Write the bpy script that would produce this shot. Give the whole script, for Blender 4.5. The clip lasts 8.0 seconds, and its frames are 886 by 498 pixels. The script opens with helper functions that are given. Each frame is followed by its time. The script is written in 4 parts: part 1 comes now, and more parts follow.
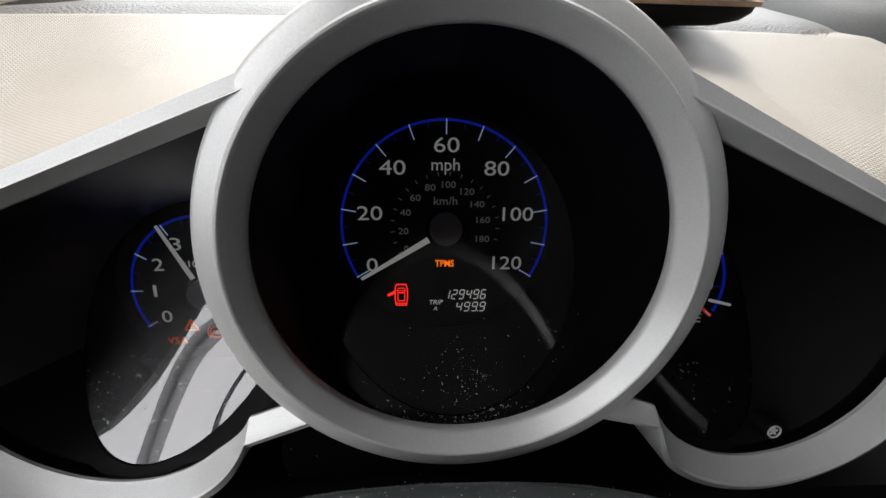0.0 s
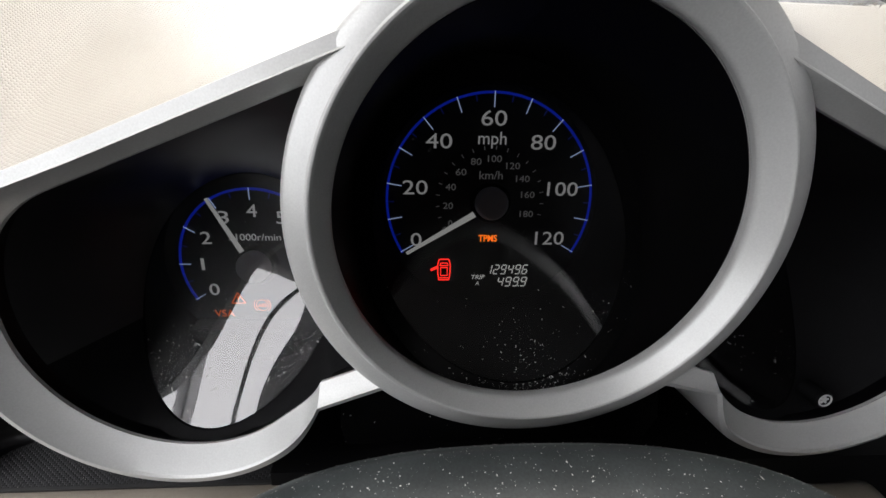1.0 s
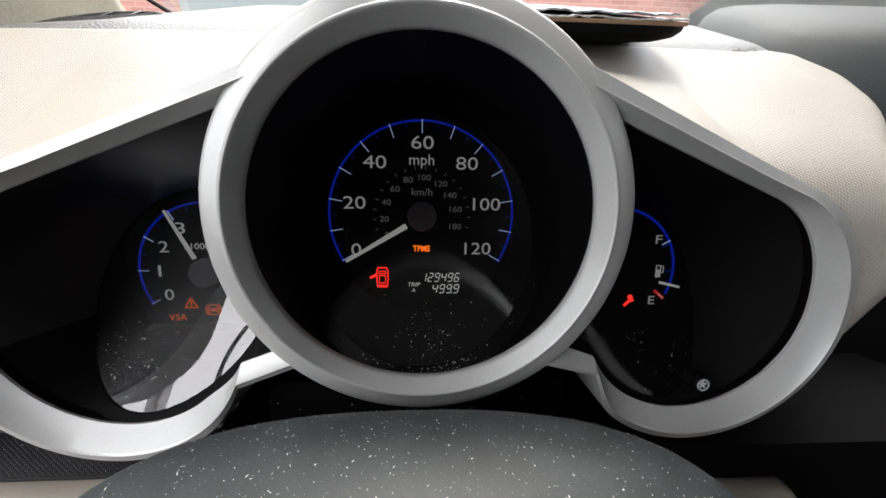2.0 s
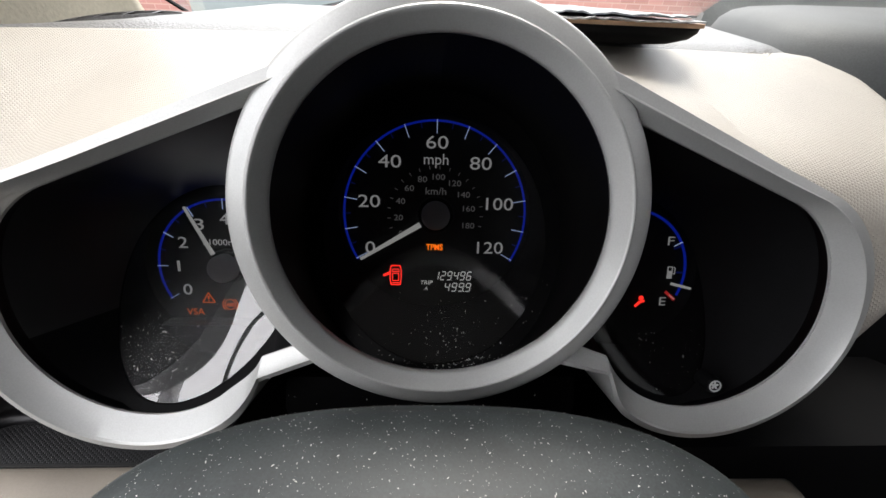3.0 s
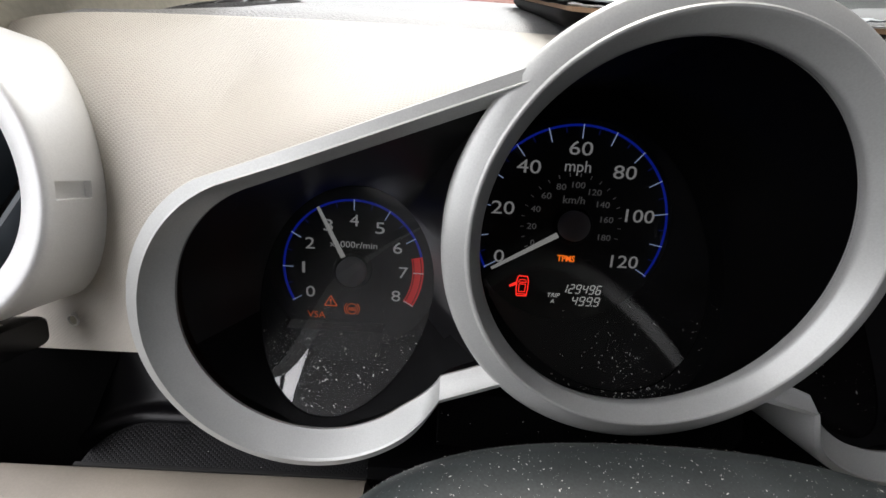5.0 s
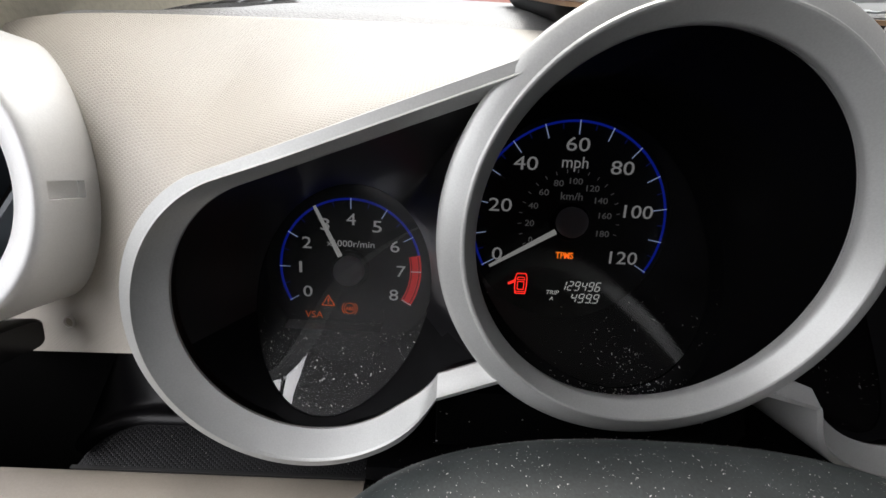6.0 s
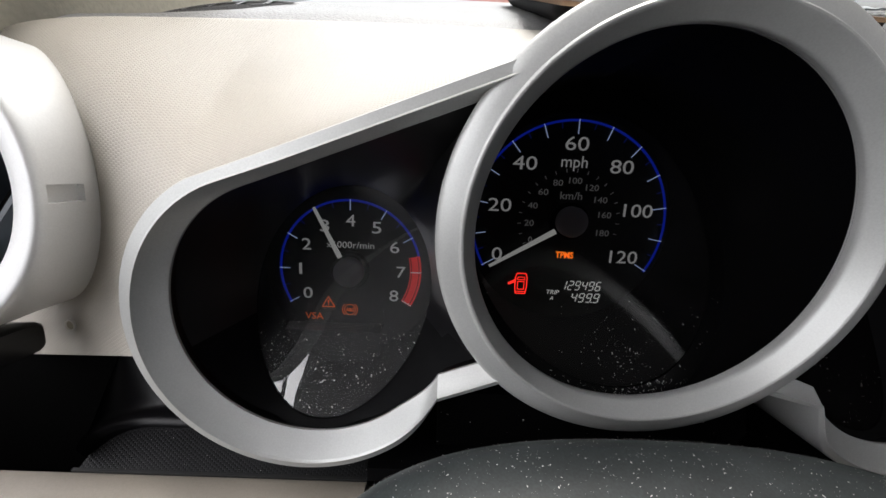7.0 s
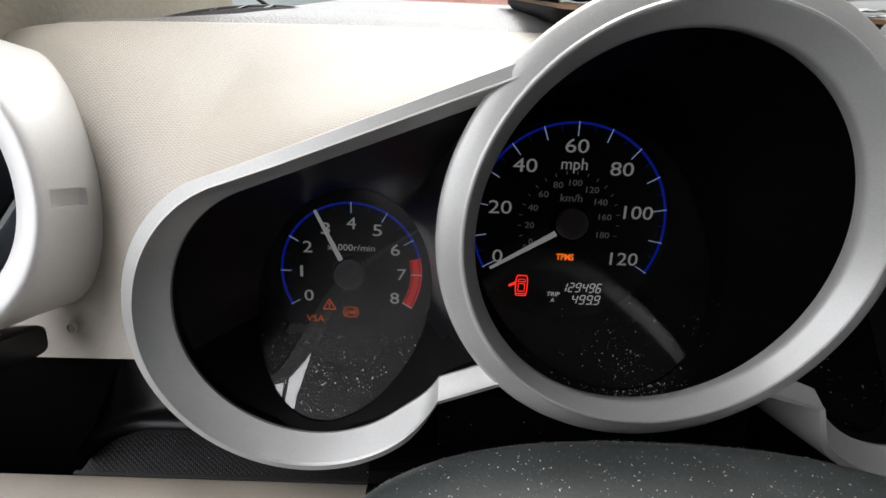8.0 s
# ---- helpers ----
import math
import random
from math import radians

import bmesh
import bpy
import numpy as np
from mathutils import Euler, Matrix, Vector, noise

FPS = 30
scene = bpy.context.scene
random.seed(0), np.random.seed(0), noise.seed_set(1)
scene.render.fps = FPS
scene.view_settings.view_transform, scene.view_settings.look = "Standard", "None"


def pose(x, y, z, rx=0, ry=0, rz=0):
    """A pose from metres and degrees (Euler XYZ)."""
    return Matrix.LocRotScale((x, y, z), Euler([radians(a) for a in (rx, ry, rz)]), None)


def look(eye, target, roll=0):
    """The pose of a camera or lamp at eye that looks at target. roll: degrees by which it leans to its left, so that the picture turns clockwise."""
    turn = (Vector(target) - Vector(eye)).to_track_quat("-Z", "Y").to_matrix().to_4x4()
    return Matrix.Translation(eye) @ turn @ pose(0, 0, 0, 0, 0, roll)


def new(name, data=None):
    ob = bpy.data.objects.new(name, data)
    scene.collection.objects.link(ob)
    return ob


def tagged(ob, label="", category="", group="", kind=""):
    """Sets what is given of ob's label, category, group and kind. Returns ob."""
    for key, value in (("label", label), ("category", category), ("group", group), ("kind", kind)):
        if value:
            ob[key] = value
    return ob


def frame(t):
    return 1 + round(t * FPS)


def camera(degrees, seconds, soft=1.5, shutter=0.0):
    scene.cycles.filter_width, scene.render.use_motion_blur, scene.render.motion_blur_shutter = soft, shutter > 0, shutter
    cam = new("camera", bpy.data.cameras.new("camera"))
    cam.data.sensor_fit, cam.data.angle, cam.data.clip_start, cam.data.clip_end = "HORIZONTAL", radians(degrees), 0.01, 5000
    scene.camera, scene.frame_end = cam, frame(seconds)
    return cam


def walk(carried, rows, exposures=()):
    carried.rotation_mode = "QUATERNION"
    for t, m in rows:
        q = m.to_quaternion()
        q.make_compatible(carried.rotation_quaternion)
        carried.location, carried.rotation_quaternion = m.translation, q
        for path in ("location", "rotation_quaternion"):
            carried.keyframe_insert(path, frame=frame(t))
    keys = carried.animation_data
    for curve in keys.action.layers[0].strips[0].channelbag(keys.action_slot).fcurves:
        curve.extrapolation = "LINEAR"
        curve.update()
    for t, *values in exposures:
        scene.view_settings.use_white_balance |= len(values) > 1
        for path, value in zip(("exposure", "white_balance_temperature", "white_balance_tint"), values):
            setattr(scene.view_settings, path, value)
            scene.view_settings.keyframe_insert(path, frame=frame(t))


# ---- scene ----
# The cluster is built in its own frame: dial plane y = 0, viewer towards -y.
# CAR leans that frame back and lifts it to its height over the ground.
LIFT = 1.05
CAR = pose(0, 0, LIFT, -24.0, 0, 0)

cam = camera(100.37, 8.0, soft=1.5, shutter=0.0)
ROWS = [
    (0, -0.0108, -0.1768, 0.0323, -3.18, -13.72, 0.66),
    (0.2, -0.0135, -0.1755, 0.0340, -1.81, -13.92, 1.80),
    (0.5, -0.0186, -0.1738, 0.0362, -1.33, -15.13, 1.70),
    (0.7, -0.0303, -0.1727, 0.0394, -4.20, -15.09, 0.49),
    (1, -0.0320, -0.1778, 0.0272, -3.09, -15.99, 0.86),
    (1.2, -0.0290, -0.1843, 0.0230, -2.50, -12.39, -0.21),
    (1.5, -0.0056, -0.1902, 0.0190, -2.84, -10.95, -0.87),
    (1.7, -0.0002, -0.1935, 0.0188, -5.59, -9.19, 0.01),
    (2, -0.0003, -0.2018, 0.0190, -3.44, -10.49, 0.88),
    (2.2, -0.0040, -0.2026, 0.0194, -2.13, -10.55, 1.64),
    (3.3, -0.0049, -0.2041, 0.0195, -2.82, -10.79, 1.41),
    (3.5, -0.0049, -0.2041, 0.0195, -2.82, -10.59, 1.41),
    (4, -0.0057, -0.2037, 0.0202, -2.53, -10.68, 1.19),
    (4.1, -0.0070, -0.2078, 0.0180, -0.72, -9.93, 0.90),
    (4.2, -0.0138, -0.2125, 0.0238, 2.74, -10.08, -0.41),
    (4.3, -0.0231, -0.2070, 0.0253, 1.11, -10.63, 0.48),
    (4.4, -0.0356, -0.1983, 0.0304, 0.29, -12.26, 0.90),
    (4.5, -0.0495, -0.1900, 0.0272, -1.70, -11.81, 2.75),
    (4.7, -0.0695, -0.1907, 0.0233, -1.09, -11.74, 3.83),
    (5.8, -0.0674, -0.1902, 0.0206, -0.94, -11.61, 3.01),
    (6, -0.0674, -0.1902, 0.0206, -0.94, -11.46, 3.01),
    (6.5, -0.0676, -0.1902, 0.0213, -1.00, -11.65, 2.93),
    (7, -0.0669, -0.1901, 0.0208, -0.82, -11.45, 2.56),
    (7.5, -0.0669, -0.1900, 0.0212, -0.81, -11.54, 2.57),
    (8, -0.0668, -0.1904, 0.0213, -0.68, -11.22, 2.39),
]
walk(cam, [(t, CAR @ pose(x, y, z, 90 + pitch, 0, yaw) @ pose(0, 0, 0, 0, 0, roll)) for t, x, y, z, yaw, pitch, roll in ROWS],
     [(0.0, 0.59), (0.5, 0.71), (1.0, 0.73), (1.5, 0.83), (2.0, 0.89), (3.5, 0.85), (4.2, 0.85), (4.5, 0.79), (4.9, 0.61), (8.0, 0.57)])

# ---- world, sun ----
world = bpy.data.worlds.new("overcast_sky")
scene.world = world
world.use_nodes = True
wn = world.node_tree
sky = wn.nodes.new("ShaderNodeTexSky")
sky.sky_type = "NISHITA"
sky.sun_disc = False
sky.sun_elevation, sky.sun_rotation = radians(61), radians(10)
sky.air_density, sky.dust_density, sky.ozone_density = 1.0, 4.0, 1.0
pale = wn.nodes.new("ShaderNodeMixRGB")
pale.inputs[0].default_value = 0.75
where = wn.nodes.new("ShaderNodeTexCoord")
split = wn.nodes.new("ShaderNodeSeparateXYZ")
rise = wn.nodes.new("ShaderNodeMapRange")
rise.inputs["To Min"].default_value, rise.inputs["To Max"].default_value = 0.55, 1.65
tone = wn.nodes.new("ShaderNodeVectorMath")
tone.operation = "SCALE"
tone.inputs[0].default_value = (9.45, 9.2, 9.3)
wn.links.new(where.outputs["Generated"], split.inputs[0])
wn.links.new(split.outputs[2], rise.inputs["Value"])
wn.links.new(rise.outputs[0], tone.inputs["Scale"])
wn.links.new(tone.outputs[0], pale.inputs[2])
wn.links.new(sky.outputs[0], pale.inputs[1])
wn.links.new(pale.outputs[0], wn.nodes["Background"].inputs[0])
wn.nodes["Background"].inputs[1].default_value = 0.30
sun = new("sun", bpy.data.lights.new("sun", "SUN"))
sun.data.energy, sun.data.angle, sun.data.color = 1.2, radians(25), (1.0, 0.96, 0.9)
sun.matrix_world = look((0, 0, 10), (-0.8, -4.8, 1.0))


# ---- materials ----
def mat(name, color, rough=0.5, metal=0.0, spec=0.5, grain=0.0, grain_size=0.001, stain=0.0, stain_size=0.03, bump=0.0, emit=0.0, coat=0.0):
    """A procedural surface: fine grain, broader stains and a fine relief, at sizes in metres."""
    m = bpy.data.materials.new(name)
    m.use_nodes = True
    nt = m.node_tree
    b = nt.nodes["Principled BSDF"]
    b.inputs["Roughness"].default_value = rough
    b.inputs["Metallic"].default_value = metal
    b.inputs["Specular IOR Level"].default_value = spec
    b.inputs["Coat Weight"].default_value = coat
    b.inputs["Base Color"].default_value = (*color, 1)
    geo = nt.nodes.new("ShaderNodeNewGeometry")

    def cloud(size, detail):
        n = nt.nodes.new("ShaderNodeTexNoise")
        n.inputs["Scale"].default_value = 1.0 / size
        n.inputs["Detail"].default_value = detail
        nt.links.new(geo.outputs["Position"], n.inputs["Vector"])
        return n.outputs["Fac"]
    last = None
    for amount, size, detail in ((stain, stain_size, 4), (grain, grain_size, 2)):
        if amount:
            r = nt.nodes.new("ShaderNodeMapRange")
            r.inputs["From Min"].default_value, r.inputs["From Max"].default_value = 0.3, 0.7
            r.inputs["To Min"].default_value, r.inputs["To Max"].default_value = 1 - amount, 1 + amount
            nt.links.new(cloud(size, detail), r.inputs["Value"])
            mul = nt.nodes.new("ShaderNodeVectorMath")
            mul.operation = "SCALE"
            if last is None:
                mul.inputs[0].default_value = color
            else:
                nt.links.new(last, mul.inputs[0])
            nt.links.new(r.outputs[0], mul.inputs["Scale"])
            last = mul.outputs[0]
    if last is not None:
        nt.links.new(last, b.inputs["Base Color"])
    if bump:
        bp = nt.nodes.new("ShaderNodeBump")
        bp.inputs["Strength"].default_value = 1.0
        bp.inputs["Distance"].default_value = bump
        nt.links.new(cloud(grain_size, 2), bp.inputs["Height"])
        nt.links.new(bp.outputs[0], b.inputs["Normal"])
    if emit:
        b.inputs["Emission Color"].default_value = (*color, 1)
        b.inputs["Emission Strength"].default_value = emit
    return m


def hex_relief(m, cell, depth, layer="uv"):
    """Adds a honeycomb of small raised cells, cell metres apart, laid out in the mesh's uv (in metres)."""
    nt = m.node_tree
    b = nt.nodes["Principled BSDF"]
    uv = nt.nodes.new("ShaderNodeUVMap")
    uv.uv_map = layer

    def vec(op, a, c):
        n = nt.nodes.new("ShaderNodeVectorMath")
        n.operation = op
        for sock, v in ((n.inputs[0], a), (n.inputs[1], c)):
            if v is None:
                continue
            if isinstance(v, tuple):
                sock.default_value = v
            else:
                nt.links.new(v, sock)
        return n
    period = (cell * math.sqrt(3), cell, 1.0)
    gaps = []
    for shift in ((0.0, 0.0, 0.0), (cell * math.sqrt(3) / 2, cell / 2, 0.0)):
        moved = vec("ADD", uv.outputs[0], shift).outputs[0]
        unit = vec("FRACTION", vec("DIVIDE", moved, period).outputs[0], None).outputs[0]
        mid = vec("MULTIPLY", vec("SUBTRACT", unit, (0.5, 0.5, 0.0)).outputs[0], (cell * math.sqrt(3), cell, 0.0)).outputs[0]
        gaps.append(vec("LENGTH", mid, None).outputs["Value"])
    low = nt.nodes.new("ShaderNodeMath")
    low.operation = "MINIMUM"
    nt.links.new(gaps[0], low.inputs[0])
    nt.links.new(gaps[1], low.inputs[1])
    r = nt.nodes.new("ShaderNodeMapRange")
    r.interpolation_type = "SMOOTHSTEP"
    r.inputs["From Min"].default_value, r.inputs["From Max"].default_value = cell * 0.30, cell * 0.56
    r.inputs["To Min"].default_value, r.inputs["To Max"].default_value = 1.0, 0.0
    nt.links.new(low.outputs[0], r.inputs["Value"])
    bp = nt.nodes.new("ShaderNodeBump")
    bp.inputs["Distance"].default_value = depth
    bp.inputs["Strength"].default_value = 1.0
    nt.links.new(r.outputs[0], bp.inputs["Height"])
    nt.links.new(bp.outputs[0], b.inputs["Normal"])
    return m


def clear(name, tint, ior, rough, film=0.0, haze=0.0):
    """Thin clear plastic: see-through, with gloss by Fresnel, an uneven film of dust and a hazy sheen."""
    m = bpy.data.materials.new(name)
    m.use_nodes = True
    nt = m.node_tree
    nt.nodes.remove(nt.nodes["Principled BSDF"])
    tr = nt.nodes.new("ShaderNodeBsdfTransparent")
    tr.inputs[0].default_value = (*tint, 1)
    gl = nt.nodes.new("ShaderNodeBsdfGlossy")
    gl.inputs["Roughness"].default_value = rough
    fr = nt.nodes.new("ShaderNodeFresnel")
    fr.inputs[0].default_value = ior
    body = tr.outputs[0]
    if film:
        geo = nt.nodes.new("ShaderNodeNewGeometry")
        n = nt.nodes.new("ShaderNodeTexNoise")
        n.inputs["Scale"].default_value = 60.0
        n.inputs["Detail"].default_value = 5.0
        nt.links.new(geo.outputs["Position"], n.inputs["Vector"])
        r = nt.nodes.new("ShaderNodeMapRange")
        r.inputs["From Min"].default_value, r.inputs["From Max"].default_value = 0.3, 0.75
        r.inputs["To Min"].default_value, r.inputs["To Max"].default_value = film * 0.4, film * 1.8
        nt.links.new(n.outputs["Fac"], r.inputs["Value"])
        df = nt.nodes.new("ShaderNodeBsdfDiffuse")
        df.inputs[0].default_value = (0.6, 0.6, 0.62, 1)
        dusty = nt.nodes.new("ShaderNodeMixShader")
        nt.links.new(r.outputs[0], dusty.inputs[0])
        nt.links.new(body, dusty.inputs[1])
        nt.links.new(df.outputs[0], dusty.inputs[2])
        body = dusty.outputs[0]
    if haze:
        sheen = nt.nodes.new("ShaderNodeBsdfGlossy")
        sheen.inputs["Roughness"].default_value = 0.45
        hazy = nt.nodes.new("ShaderNodeMixShader")
        hazy.inputs[0].default_value = haze
        nt.links.new(body, hazy.inputs[1])
        nt.links.new(sheen.outputs[0], hazy.inputs[2])
        body = hazy.outputs[0]
    mix = nt.nodes.new("ShaderNodeMixShader")
    nt.links.new(fr.outputs[0], mix.inputs[0])
    nt.links.new(body, mix.inputs[1])
    nt.links.new(gl.outputs[0], mix.inputs[2])
    nt.links.new(mix.outputs[0], nt.nodes["Material Output"].inputs[0])
    return m


SILVER = mat("satin_silver_paint", (0.50, 0.505, 0.49), 0.36, 0.28, 0.5, grain=0.05, grain_size=0.0005, stain=0.05, stain_size=0.02, bump=0.000010)
BLACK = mat("matt_black_plastic", (0.0022, 0.0022, 0.0025), 0.6, 0.0, 0.1, grain=0.2, grain_size=0.0008, stain=0.2, stain_size=0.02, bump=0.00003)
HOUSING = mat("black_gauge_housing", (0.0012, 0.0012, 0.0014), 0.42, 0.0, 0.22, stain=0.2, stain_size=0.03)
PANEL = mat("charcoal_panel", (0.0045, 0.0043, 0.0052), 0.40, 0.0, 0.55, grain=0.1, grain_size=0.0006, stain=0.15, stain_size=0.03)
SURROUND = mat("matt_black_surround", (0.004, 0.004, 0.0045), 0.75, 0.0, 0.15, grain=0.2, grain_size=0.0008, stain=0.2, stain_size=0.01)
WELL = mat("matt_black_flock", (0.002, 0.002, 0.002), 0.95, 0.0, 0.02)
FACE = mat("charcoal_dial_face", (0.006, 0.006, 0.0066), 0.55, 0.0, 0.3, stain=0.1, stain_size=0.03)
HUB = mat("grey_hub", (0.42, 0.42, 0.425), 0.45, 0.0, 0.4)
CREAM = hex_relief(mat("cream_vinyl", (0.445, 0.413, 0.360), 0.42, 0.0, 0.7, grain=0.04, grain_size=0.001, stain=0.06, stain_size=0.06), 0.0015, 0.00016)
# the cover's cream with the lower panel's shade mixed into the colour
CREAM_DIMMED = mat("cream_plastic_dimmed", (0.29, 0.257, 0.215), 0.5, 0.0, 0.4, grain=0.04, grain_size=0.0008, stain=0.06, stain_size=0.05, bump=0.00004)
PILLAR = mat("beige_pillar_trim", (0.48, 0.45, 0.36), 0.6, 0.0, 0.3, grain=0.06, grain_size=0.0025, stain=0.05, stain_size=0.08, bump=0.0003)
PAD = mat("grey_dash_top", (0.17, 0.17, 0.167), 0.38, 0.0, 0.75, grain=0.16, grain_size=0.0013, stain=0.10, stain_size=0.04, bump=0.0006)
GREY = mat("dark_grey_dash", (0.12, 0.126, 0.125), 0.6, 0.0, 0.35, grain=0.08, grain_size=0.0010, stain=0.08, stain_size=0.06, bump=0.00006)
COLUMN = mat("dusty_grey_plastic", (0.024, 0.029, 0.030), 0.48, 0.0, 0.45, grain=0.22, grain_size=0.0007, stain=0.2, stain_size=0.012, bump=0.00003)
TRAY = hex_relief(mat("black_tray_rubber", (0.0045, 0.0045, 0.0055), 0.5, 0.0, 0.28, stain=0.2, stain_size=0.02), 0.0016, 0.00014)
TRAYWALL = mat("dark_grey_tray_wall", (0.0020, 0.0018, 0.0027), 0.38, 0.0, 0.28, stain=0.15, stain_size=0.02, grain=0.1, bump=0.00003)
MARK = mat("white_dial_print", (0.72, 0.72, 0.72), 0.6, emit=0.13)
MARK_DIM = mat("grey_dial_print", (0.42, 0.42, 0.42), 0.6, emit=0.06)
TICK = mat("pale_blue_dial_print", (0.5, 0.62, 0.95), 0.6, emit=0.22)
BLUE = mat("blue_backlit_arc", (0.004, 0.02, 0.45), 0.5, emit=0.22)
BLUE_DIM = mat("dim_blue_dial_print", (0.004, 0.015, 0.2), 0.5, emit=0.12)
RED = mat("red_dial_band", (0.65, 0.03, 0.03), 0.5, emit=0.25)
LAMP_RED = mat("red_warning_lamp", (1.0, 0.03, 0.02), 0.5, emit=0.8)
LAMP_AMBER = mat("amber_warning_lamp", (1.0, 0.15, 0.01), 0.5, emit=0.22)
LAMP_ORANGE = mat("orange_warning_lamp", (1.0, 0.20, 0.01), 0.5, emit=0.55)
LCD = mat("pale_lcd_segments", (0.75, 0.76, 0.74), 0.5, emit=0.24)
NEEDLE = mat("white_needle", (0.8, 0.8, 0.78), 0.4, emit=0.15)
DUST = mat("pale_dust", (0.70, 0.69, 0.65), 0.9)
LENS = clear("clear_gauge_lens", (0.97, 0.97, 0.97), 2.0, 0.07, film=0.006)
DUSTY_LENS = clear("dusty_gauge_lens", (0.97, 0.97, 0.97), 2.0, 0.01, film=0.040, haze=0.038)
GLASS = clear("window_glass", (0.9, 0.93, 0.92), 1.45, 0.0)


# ---- building helpers ----
def finish(bm, smooth=40):
    for f in bm.faces:
        f.smooth = True
    if smooth is None:
        return
    bmesh.ops.recalc_face_normals(bm, faces=bm.faces)
    cut = radians(smooth)
    for e in bm.edges:
        if len(e.link_faces) == 2 and e.calc_face_angle(0) > cut:
            e.smooth = False


def part(name, bm, material, parent, label="", smooth=40, kind=""):
    """Links a bmesh as one mesh object under a thing or a part (or at top level, with parent None)."""
    finish(bm, smooth)
    me = bpy.data.meshes.new(name)
    bm.to_mesh(me)
    bm.free()
    me.materials.append(material)
    ob = new(name, me)
    ob.parent = parent
    return tagged(ob, label, kind=kind)


def thing(name, label, category, m=None, group="", kind=""):
    ob = new(name)
    ob.empty_display_size = 0.02
    ob.matrix_basis = m or Matrix()
    return tagged(ob, label, category, group, kind)


def loft(loops, closed=True, cap_first=False, cap_last=False, bm=None):
    bm = bm or bmesh.new()
    rows = [[bm.verts.new(p) for p in loop] for loop in loops]
    n = len(rows[0])
    for a, b in zip(rows, rows[1:]):
        for i in range(n if closed else n - 1):
            j = (i + 1) % n
            bm.faces.new((a[i], a[j], b[j], b[i]))
    if cap_first:
        bm.faces.new(rows[0])
    if cap_last:
        bm.faces.new(rows[-1])
    return bm


def box(x0, x1, y0, y1, z0, z1, r=0.0, seg=2, bm=None):
    bm = bm or bmesh.new()
    made = bmesh.ops.create_cube(bm, size=1.0)["verts"]
    for v in made:
        v.co = Vector(((x0 + x1) / 2 + v.co.x * (x1 - x0), (y0 + y1) / 2 + v.co.y * (y1 - y0), (z0 + z1) / 2 + v.co.z * (z1 - z0)))
    if r:
        edges = {e for v in made for e in v.link_edges}
        bmesh.ops.bevel(bm, geom=list(edges), offset=r, segments=seg, profile=0.5, affect="EDGES")
    return bm


def polar(cx, cz, r, n=96, a0=0.0, a1=360.0, open_end=False):
    """Points (x, z) on a circle."""
    m = n - 1 if open_end else n
    return [(cx + r * math.cos(radians(a0 + (a1 - a0) * i / m)), cz + r * math.sin(radians(a0 + (a1 - a0) * i / m))) for i in range(n)]


def line(a, b, n):
    """n points from a towards b, without b."""
    return [(a[0] + (b[0] - a[0]) * i / n, a[1] + (b[1] - a[1]) * i / n) for i in range(n)]


def front(x, z, h=0.0):
    """A point h metres proud of the slanted front plane of the bezels."""
    return (x, -0.0822 - 0.13 * z - h, z)


def flat(points, y, bm=None, thick=0.0003):
    """A thin printed or laid-on shape in the dial plane: outline of (x, z) at depth y."""
    bm = bm or bmesh.new()
    a = [bm.verts.new((x, y - thick, z)) for x, z in points]
    b = [bm.verts.new((x, y, z)) for x, z in points]
    bm.faces.new(a)
    for i in range(len(a)):
        j = (i + 1) % len(a)
        bm.faces.new((a[i], b[i], b[j], a[j]))
    return bm


def band(cx, cz, r0, r1, a0, a1, y, n=64, bm=None, thick=0.0003):
    """A thin ring sector in the dial plane."""
    outer = polar(cx, cz, r1, n, a0, a1, True)
    inner = polar(cx, cz, r0, n, a0, a1, True)
    bm = bm or bmesh.new()
    va, vb = [[bm.verts.new((x, y - thick, z)) for x, z in pts] for pts in (outer, inner)]
    wa, wb = [[bm.verts.new((x, y, z)) for x, z in pts] for pts in (outer, inner)]
    for i in range(n - 1):
        bm.faces.new((va[i], va[i + 1], vb[i + 1], vb[i]))
        bm.faces.new((va[i], wa[i], wa[i + 1], va[i + 1]))
        bm.faces.new((vb[i], vb[i + 1], wb[i + 1], wb[i]))
    return bm


def bar(x0, z0, x1, z1, w0, w1, y, bm=None, thick=0.0003):
    """A thin tapered stroke from one point to another."""
    d = Vector((x1 - x0, z1 - z0)).normalized()
    s = (-d.y, d.x)
    pts = [(x0 + s[0] * w0 / 2, z0 + s[1] * w0 / 2), (x0 - s[0] * w0 / 2, z0 - s[1] * w0 / 2),
           (x1 - s[0] * w1 / 2, z1 - s[1] * w1 / 2), (x1 + s[0] * w1 / 2, z1 + s[1] * w1 / 2)]
    return flat(pts, y, bm, thick)


